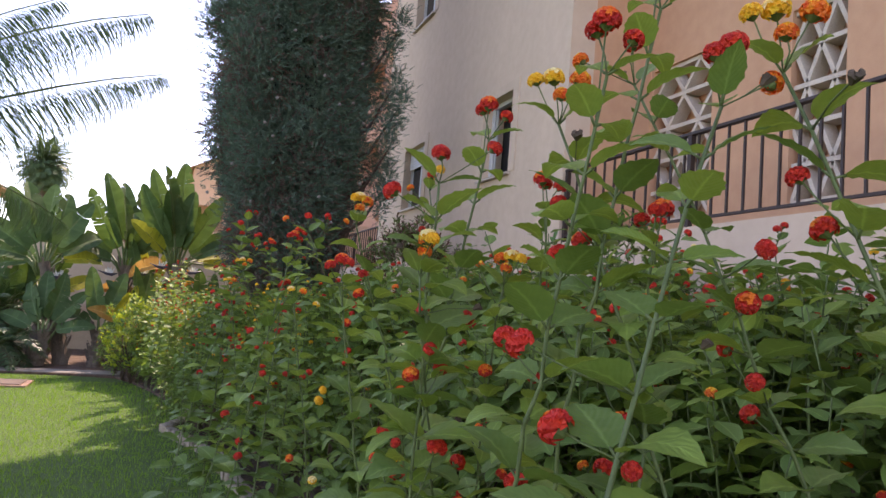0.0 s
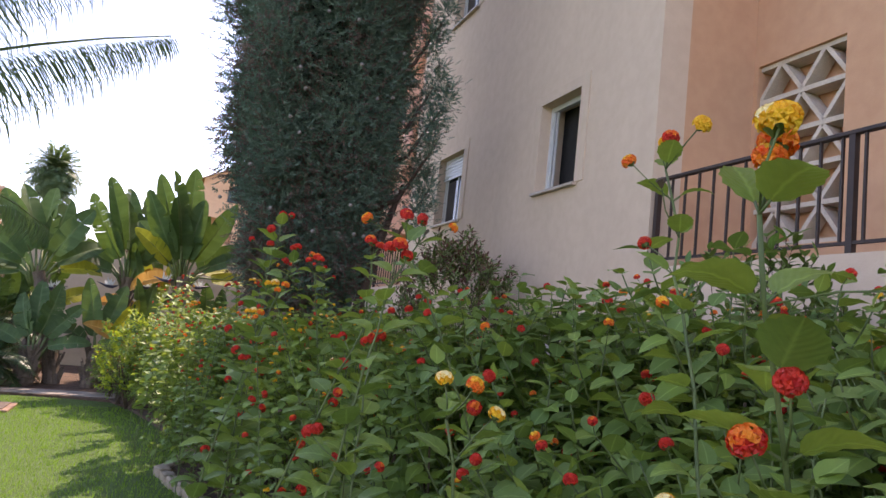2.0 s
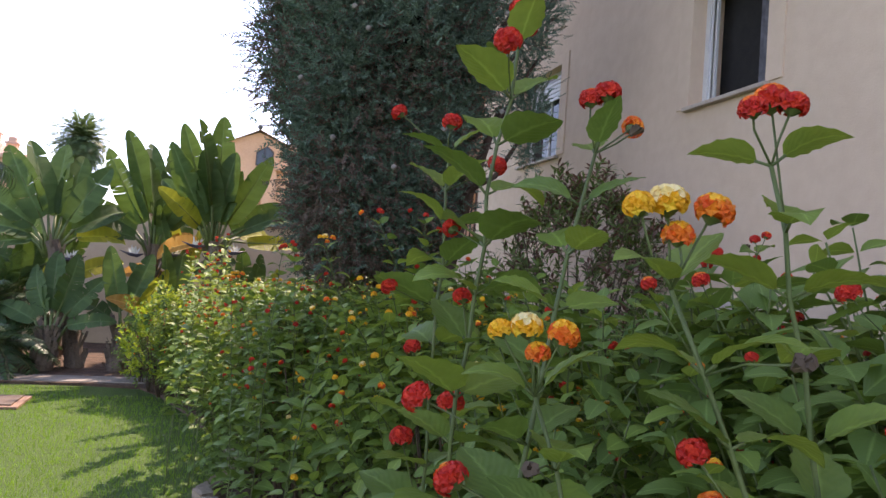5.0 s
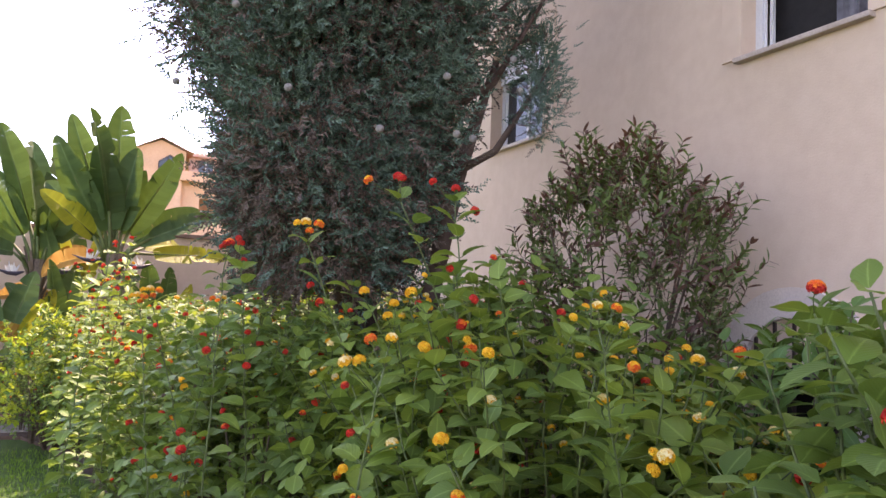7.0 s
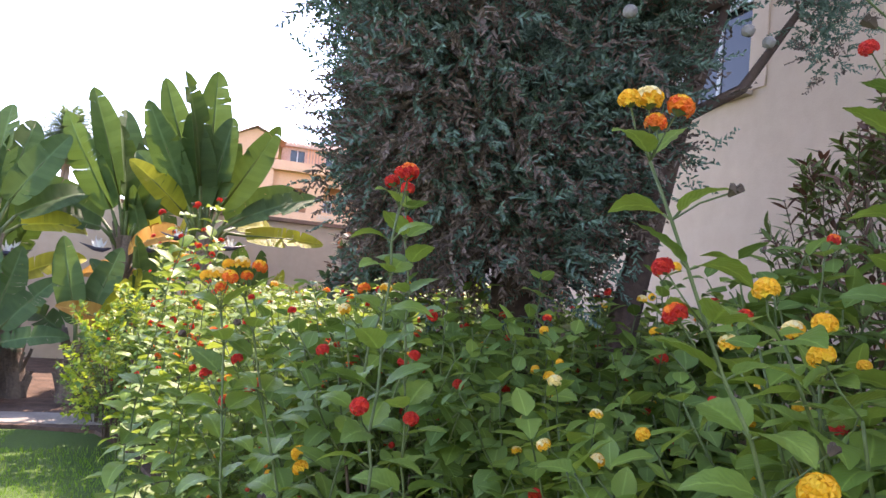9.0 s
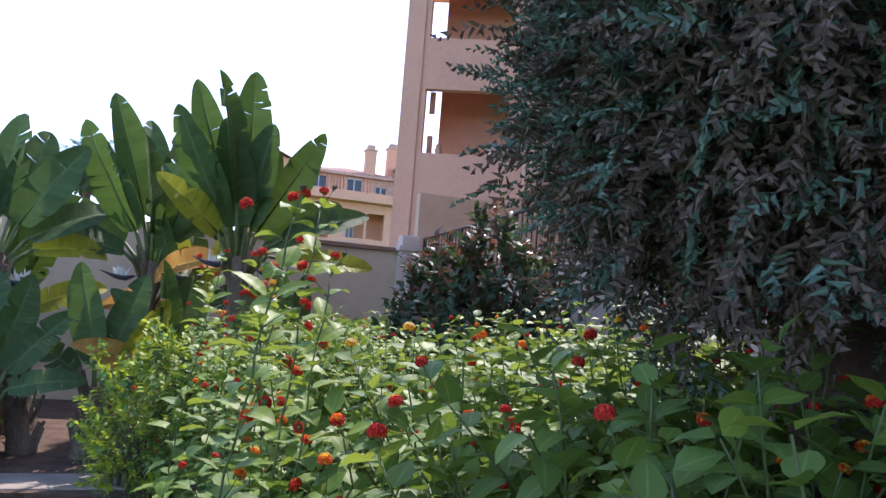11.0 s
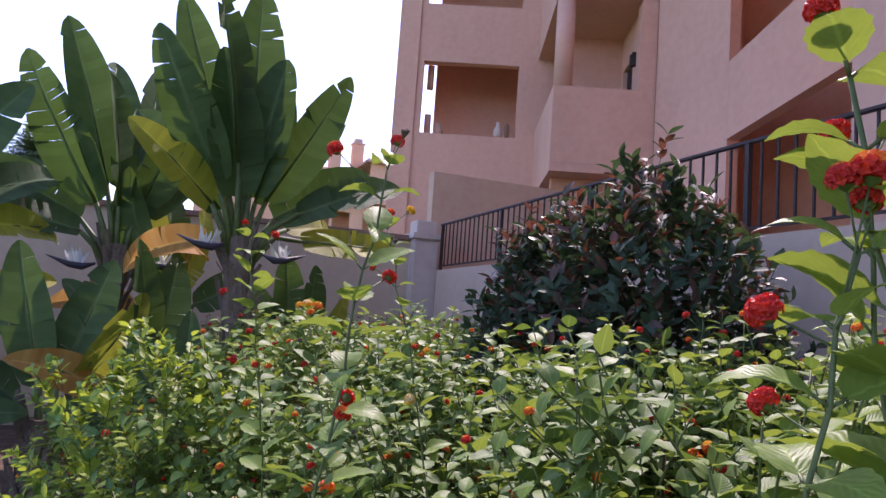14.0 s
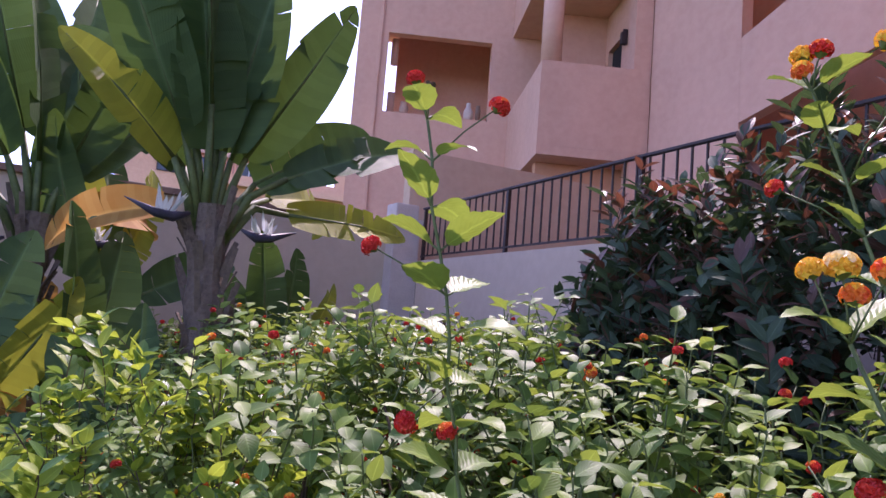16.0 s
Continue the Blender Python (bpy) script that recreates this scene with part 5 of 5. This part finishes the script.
# ---- giant bird of paradise clumps ----
def blade(Lv, base, way, face, length, width, droop, mat, tears, seed):
    """A long paddle blade with torn edges: strips that part along the veins."""
    r = np.random.default_rng(seed)
    way = unit(way)
    face = unit(face - way * np.dot(face, way))
    side = np.cross(way, face)
    rows = 22
    u = np.linspace(0, 1, rows)
    w = width / 2 * np.clip(np.sin(np.pi * (0.06 + 0.94 * u) ** 0.75), 0, 1) ** 0.55
    w[-1] = 0.01
    ang = droop * u ** 1.5
    st = length / (rows - 1)
    along = np.cumsum(np.r_[0, np.full(rows - 1, st)] * np.cos(ang))
    down = np.cumsum(np.r_[0, np.full(rows - 1, st)] * np.sin(ang))
    mid = base + along[:, None] * way - down[:, None] * face
    cuts = [sorted(r.choice(np.arange(3, rows - 2), size=min(tears, rows - 6), replace=False)) for _ in range(2)]
    for sgi, sg in enumerate((1, -1)):
        ext = np.zeros(rows)
        starts = [0, *cuts[sgi], rows - 1]
        for a, c in zip(starts[:-1], starts[1:]):
            lift = r.uniform(0.05, 0.45)
            pull = r.uniform(-0.06, 0.06)
            for i in range(a, c):
                gap = 0.006 if i == c - 1 and c != rows - 1 else 0
                k = Lv.n
                q = []
                for j, t in ((i, 0), (i + 1, -gap)):
                    e = mid[j] + side * sg * w[j] * math.cos(lift) + face * w[j] * math.sin(lift) + way * (pull * w[j] / width + t + w[j] * 0.25)
                    h = mid[j] + side * sg * w[j] * 0.5 + face * w[j] * 0.32 * math.sin(lift) + way * (t * .4 + w[j] * 0.12)
                    q += [mid[j], h, e]
                Lv.v.append(np.array(q))
                Lv.uv.append(np.array([(u[i], 0), (u[i], .5 * sg), (u[i], sg), (u[i + 1], 0), (u[i + 1], .5 * sg), (u[i + 1], sg)]))
                Lv.f += [(k, k + 1, k + 4, k + 3), (k + 1, k + 2, k + 5, k + 4)]
                Lv.mi += [mat, mat]
                Lv.n += 6
    return mid


def bird_flower(parent, p, yaw, s=1.0):
    """White pointed bracts rising from a dark boat-shaped beak."""
    h = holder("flower", Matrix.Translation(Vector(p)) @ pose(0, 0, 0, 0, 0, yaw) @ Matrix.Scale(s, 4))
    h.parent = parent
    Build().tube([(-0.16, 0, 0.03), (-0.05, 0, -0.01), (0.06, 0, 0), (0.26, 0, 0.07)], [0.01, 0.035, 0.03, 0.003], 8).thing("beak", BEAK, "dark boat shaped beak", parent=h, smooth=True)
    L = Leaves()
    for i in range(9):
        q = rng.uniform(-0.9, 0.9)
        w = np.array([math.sin(q) * .8, rng.uniform(-.35, .35), math.cos(q)])
        L.leaf(np.array([-0.05 + 0.014 * i, 0, 0.01]), w, np.array([1, 0, 0.0]), rng.uniform(.12, .2), 0.028, 0.3, 0.3, 5, 0.8, 0)
    child("bracts", L.mesh("bracts", [WHITE_PETAL]), h, label="pointed white bracts")


def strelitzia(x, y, top_z, crown_z, lean, fan_yaw, leaves, label, seed, trunks=1, flowers=((0.1, 0.2),)):
    """leaves: (angle from upright in degrees, petiole, blade length, width, droop, material)."""
    global rng
    keep, rng = rng, np.random.default_rng(seed)
    t = holder("bird_of_paradise_tree", pose(x, y, 0), label, "tree", "giant bird of paradise trees")
    b = Build()
    c = np.array([lean[0], lean[1], crown_z])
    pts, rad = [], []
    for i in range(16):
        u = i / 15
        pts.append(np.array([lean[0] * u ** 1.3, lean[1] * u ** 1.3, -0.05 + (crown_z + .05) * u]))
        rad.append(0.13 - 0.04 * u + 0.012 * (i % 2))
    b.tube(pts, rad, 12)
    for i in range(80):
        u = rng.random() * .95
        q = rng.random() * 6.28
        p = np.array([lean[0] * u ** 1.3 + .1 * math.cos(q), lean[1] * u ** 1.3 + .1 * math.sin(q), crown_z * u])
        b.bar(p, p + np.array([.07 * math.cos(q), .07 * math.sin(q), rng.uniform(.1, .3)]), 0.03, 0.008)
    b.thing("trunk", FIBRE, "fibrous ringed trunk", parent=t, smooth=False)
    fy = radians(fan_yaw)
    fx = np.array([math.cos(fy), math.sin(fy), 0])
    fn = np.array([math.sin(fy), -math.cos(fy), 0.0])
    for i, (ang, pet, L, w, droop, mat) in enumerate(leaves):
        a = radians(ang * (0.84 if abs(ang) < 50 else 1))
        out = fx * math.sin(a) + UP * math.cos(a) + fn * rng.uniform(-.34, .34)
        out = unit(out)
        b = Build()
        base = c + fx * math.sin(a) * 0.07 - UP * 0.25
        mid = base + unit(out * .5 + UP * .6) * pet * .45
        end = c + out * pet
        b.tube([base, mid * .65 + (c + out * pet * .35) * .35, c + out * pet * 0.66], [0.035, 0.026, 0.018], 7)
        b.thing("leaf_stalk", (STEM if mat != 2 else FIBRE), parent=t, smooth=True)
        L, w, pet = L + pet * 0.38, w * 1.12, pet * 0.65
        end = c + out * pet
        Lv = Leaves()
        # blade faces partly up, partly along the fan's normal
        face = unit(np.cross(np.cross(out, UP + fn * 0.4), out) + fn * rng.uniform(.8, 1.7)) if abs(ang) > 50 else unit(fn * (1 if rng.random() < .75 else .4) + fx * rng.uniform(-.8, .8))
        md = blade(Lv, end, out, face, L * 1.04, w * 1.04, radians(droop), 0, int(rng.integers(2, 7)), seed * 50 + i)
        me = Lv.mesh("leaf_blade", [(BANANA, BANANA_YELLOW, BANANA_DRY)[mat]])
        child("leaf_blade", me, t, label=("broad green torn blade", "yellowed broad blade", "orange brown withered blade")[mat])
        b = Build().tube([md[0], md[len(md) // 2], md[-2]], [0.015, 0.009, 0.003], 5)
        b.thing("midrib", STEM, parent=t, smooth=True)
    for k, (du, dz) in enumerate(flowers):
        bird_flower(t, c + fx * du - fn * -0.12 * (1 if k % 2 else 1) + UP * (dz - 0.25), fan_yaw + (180 if du < 0 else 0), 0.85)
    rng = keep
    return t


# nearest clump, beside the lantana tip
strelitzia(0.28, 14.55, 4.3, 2.05, (-0.08, 0.1), 12, [
    (-2, 0.85, 1.05, 0.42, 8, 0), (-14, 0.9, 0.95, 0.36, 15, 0), (10, 0.7, 0.85, 0.34, 14, 0), (-24, 0.95, 0.85, 0.32, 12, 0), (34, 0.55, 1.05, 0.36, 10, 0),
    (56, 0.5, 0.85, 0.36, 18, 0), (-38, 0.7, 0.9, 0.34, 18, 0), (62, 0.8, 0.8, 0.3, 30, 0), (-16, 0.5, 0.9, 0.38, 20, 0), (20, 0.45, 0.9, 0.36, 25, 0), (-48, 0.4, 0.8, 0.36, 30, 0), (86, 0.85, 0.85, 0.26, 14, 1), (74, 0.7, 0.8, 0.24, 80, 1), (-100, 0.35, 0.6, 0.3, 70, 2), (6, 0.5, 0.9, 0.4, 10, 0),
    (-50, 0.55, 0.6, 0.3, 20, 1)],
    "tall bird of paradise tree with torn blades and white flowers", 31, flowers=((-0.28, 0.15), (0.3, 0.1)))
strelitzia(-0.75, 15.3, 4.0, 1.95, (0.05, 0.1), 10, [
    (-4, 0.8, 1.0, 0.40, 10, 0), (12, 0.85, 1.0, 0.36, 8, 0), (-20, 0.8, 1.0, 0.38, 12, 0), (24, 0.6, 0.9, 0.36, 20, 0), (-40, 0.6, 1.0, 0.36, 22, 0), (44, 0.5, 0.7, 0.34, 26, 0), (-58, 0.55, 0.85, 0.34, 30, 0), (78, 0.45, 0.6, 0.3, 70, 2), (-76, .5, .7, .3, 60, 0), (-8, 0.5, 0.85, 0.4, 12, 0), (28, 0.45, 0.8, 0.36, 16, 0)],
    "bird of paradise tree with upright torn blades and orange withered leaves", 32, flowers=((0.32, 0.1), (-0.3, 0.05)))
strelitzia(-1.55, 14.5, 3.4, 1.85, (-0.5, 0.15), 8, [
    (0, 0.6, 0.95, 0.42, 8, 0), (-16, 0.6, 0.9, 0.40, 16, 0), (16, 0.6, 0.85, 0.40, 12, 0), (-34, 0.55, 0.9, 0.38, 22, 0), (34, 0.55, 0.8, 0.36, 20, 0), (-54, 0.5, 0.9, 0.38, 34, 0), (54, 0.5, 0.7, 0.34, 36, 0), (-74, 0.45, 0.8, 0.36, 55, 0), (76, 0.5, 0.6, 0.3, 60, 1), (-92, .4, .6, .3, 60, 0)],
    "leaning bird of paradise tree with a dense green crown", 33, flowers=((0.25, 0.0),))
strelitzia(-0.2, 15.6, 3.0, 1.35, (-0.1, 0.0), 15, [
    (-30, 0.5, 0.8, 0.34, 22, 0), (5, 0.5, 0.8, 0.34, 12, 0), (30, 0.5, 0.75, 0.3, 25, 1), (-75, 0.4, 0.55, 0.26, 75, 2), (60, 0.45, 0.6, 0.3, 40, 0), (-12, .5, .7, .3, 12, 1)],
    "short bird of paradise sucker with yellowed and orange leaves", 34, flowers=((0.2, 0.0),))
strelitzia(-2.0, 15.4, 2.6, 1.2, (-0.1, 0.0), 5, [
    (-30, 0.5, 0.8, 0.34, 22, 0), (5, 0.5, 0.8, 0.34, 12, 0), (30, 0.5, 0.75, 0.3, 25, 0), (-60, 0.4, 0.6, 0.3, 40, 0), (60, 0.45, 0.6, 0.3, 40, 1)],
    "short bird of paradise sucker behind the leaning tree", 35, flowers=())
strelitzia(-0.1, 14.2, 1.5, 0.5, (0.0, 0.0), 30, [
    (-35, 0.35, 0.5, 0.2, 30, 0), (5, 0.4, 0.55, 0.2, 16, 0), (40, 0.35, 0.45, 0.2, 30, 0), (70, 0.4, 0.5, 0.22, 50, 0), (-65, 0.4, 0.55, 0.25, 40, 0)],
    "low green bird of paradise sucker at the trunk foot", 36, flowers=())
for k, (bx, by, hh) in enumerate(((-1.0, 14.3, 1.7), (-1.9, 14.1, 1.5), (0.75, 15.4, 2.1), (-0.45, 14.5, 1.9), (-2.6, 15.2, 2.2))):
    strelitzia(bx, by, hh, hh * 0.4, (0.05, 0.0), 20 * k - 30, [
        (-32, 0.35, 0.65, 0.28, 30, 0), (-8, 0.45, 0.7, 0.28, 16, 0), (16, 0.4, 0.7, 0.3, 20, 0), (42, 0.4, 0.6, 0.25, 30, 0 if k % 2 else 1), (72, 0.35, 0.5, 0.22, 50, 0), (-65, 0.4, 0.55, 0.25, 40, 2 if k == 3 else 0)],
        "low bird of paradise sucker among the taller trunks", 60 + k, flowers=())


# ---- palms and cycads ----
def frond(Lv, base, way, length, droop, leaflet, n, width=0.02, vee=0.5, sag=0.3, mat=0, start=0.12):
    """A feather leaf; returns the points of its midrib."""
    way = unit(np.array(way, float))
    side = unit(np.cross(way, UP))
    pts = [np.array(base, float)]
    d = way.copy()
    for i in range(20):
        d = unit(d - UP * droop / 20)
        pts.append(pts[-1] + d * length / 20)
    pts = np.array(pts)
    for i in range(n):
        u = start + (1 - start) * i / n
        k = u * 20
        j = min(int(k), 19)
        p = pts[j] + (pts[j + 1] - pts[j]) * (k - j)
        dd = unit(pts[j + 1] - pts[j])
        for s in (-1, 1):
            w = unit(side * s + dd * 0.75 + UP * vee * rng.uniform(.2, 1) + rng.normal(size=3) * .05)
            L = leaflet * math.sin(math.pi * min(0.97, 0.18 + 0.75 * u)) * rng.uniform(.85, 1.1)
            Lv.leaf(p, w, dd, L, width, sag * 2.2, 0.3, 4, 0.6, mat)
    return pts


def feather_plant(name, label, x, y, trunk_h, trunk_r, n, length, droop, leaflet, mats, seed, category="palm", lo=10, hi=80, bark=FIBRE, count=46, width=0.02):
    global rng
    keep, rng = rng, np.random.default_rng(seed)
    t = holder(name, pose(x, y, 0), label, category)
    b = Build()
    pts = [(0, 0, -0.05 + (trunk_h + .05) * i / 10) for i in range(11)]
    b.tube(pts, [trunk_r * (1 + .12 * (i % 2)) for i in range(11)], 12)
    b.thing("trunk", bark, parent=t, smooth=False)
    for i in range(n):
        q = i * 2.39996
        el = radians(lo + (hi - lo) * (i / n))
        Lv = Leaves()
        p = frond(Lv, (0, 0, trunk_h), (math.cos(q) * math.cos(el), math.sin(q) * math.cos(el), math.sin(el)), length * rng.uniform(.85, 1.1), droop, leaflet, count, width)
        child("frond", Lv.mesh("frond", [mats]), t)
        Build().tube(p[::4], [0.012, 0.010, 0.008, 0.005, 0.002, 0.001][:len(p[::4])], 4).thing("frond_stalk", STEM, parent=t)
    rng = keep


feather_plant("cycad", "dark green cycad with stiff arching fronds", -2.75, 15.0, 0.9, 0.16, 34, 1.25, 1.1, 0.24, CYCAD, 41, "cycad", -20, 75)
feather_plant("cycad", "low dark cycad with drooping fronds beside the lawn", -2.5, 14.0, 0.35, 0.15, 26, 1.1, 1.4, 0.22, CYCAD, 42, "cycad", -5, 60)
feather_plant("date_palm", "small date palm with arching grey green fronds", -4.3, 16.3, 1.3, 0.2, 30, 1.5, 1.6, 0.3, FROND, 43, "palm", 0, 80)
feather_plant("far_palm", "distant tall fan palm above the roofs", -10.6, 70, 11.6, 0.3, 90, 2.9, 1.3, 1.0, FROND, 44, "palm", -50, 85, count=20, width=0.12)


# young queen palm beside the lawn, whose long fronds hang over it
keep, rng = rng, np.random.default_rng(52)
qp = holder("queen_palm", pose(-2.7, 4.9, 0), "young queen palm with long drooping feathery fronds over the lawn", "palm")
Build().tube([(0, 0, -0.05), (0, 0, 0.4), (0, 0, 1.20), (0, 0, 1.48)], [0.2, 0.16, 0.15, 0.08], 14).thing("trunk", FIBRE, parent=qp)
for wx, wy, wz, L, dr in ((0.707, -0.02, 0.707, 3.00, 0.60), (0.50, 0.06, 0.88, 2.75, 0.75), (0.60, -0.1, 0.84, 3.1, 0.85), (0.5, 0.45, 0.9, 2.9, 1.6), (-0.5, 0.5, 0.9, 2.9, 1.6), (-0.7, -0.2, 0.8, 2.9, 1.7), (-0.1, -0.8, 0.8, 2.6, 1.7), (0.1, 0.8, 0.9, 2.8, 1.7), (-0.6, -0.6, 0.7, 2.7, 1.8)):
    Lv = Leaves()
    p = frond(Lv, (0, 0, 1.40), (wx, wy, wz), L, dr, 0.66, 240, 0.008, -0.1, 0.8, 0, 0.16)
    child("frond", Lv.mesh("frond", [FROND]), qp)
    Build().tube(p[::2], [0.02 * (1 - .085 * i) for i in range(len(p[::2]))], 6).thing("frond_stalk", STEM, parent=qp)
rng = keep

# ---- grass blades near the walk ----
g = np.random.default_rng(5)
N = 90000
gx, gy = g.uniform(-5.5, 1.0, N), g.uniform(1.2, 12.9, N)
ok = gx < np.array([kerb_x(v) for v in gy]) - 0.06
ok &= (gy < 12.3) | (gx < -1.2)
ok &= ~((np.abs(gx + 1.98) < 0.33) & (np.abs(gy - 11.75) < 0.33))
gx, gy = gx[ok], gy[ok]
n = len(gx)
h = g.uniform(0.018, 0.05, n)
q = g.uniform(0, 6.28, n)
wd = g.uniform(0.002, 0.004, n)
lx, ly = g.normal(0, 0.012, n), g.normal(0, 0.012, n)
v = np.empty((n, 3, 3))
v[:, 0] = np.stack([gx - np.cos(q) * wd, gy - np.sin(q) * wd, np.zeros(n)], 1)
v[:, 1] = np.stack([gx + np.cos(q) * wd, gy + np.sin(q) * wd, np.zeros(n)], 1)
v[:, 2] = np.stack([gx + lx, gy + ly, h], 1)
me = mesh_of("grass", v.reshape(-1, 3), [(3 * i, 3 * i + 1, 3 * i + 2) for i in range(n)], BLADE)
tagged(new("grass", me), "short mown grass blades of the lawn", "grass", kind="stuff")

# fallen leaves on the bed edge
lit = Leaves()
for i in range(260):
    y = g.uniform(3, 12)
    x = kerb_x(y) + g.uniform(0.02, 0.35)
    lit.leaf(np.array([x, y, 0.045]), np.array([g.normal(), g.normal(), 0.15]), np.array([g.normal(), g.normal(), 0.0]), g.uniform(.03, .06), .025, .2, .3, 4, .8, 0)
tagged(new("leaf_litter", lit.mesh("leaf_litter", [DRY])), "scattered dry brown leaves on the bed soil", "fallen leaves", kind="stuff")
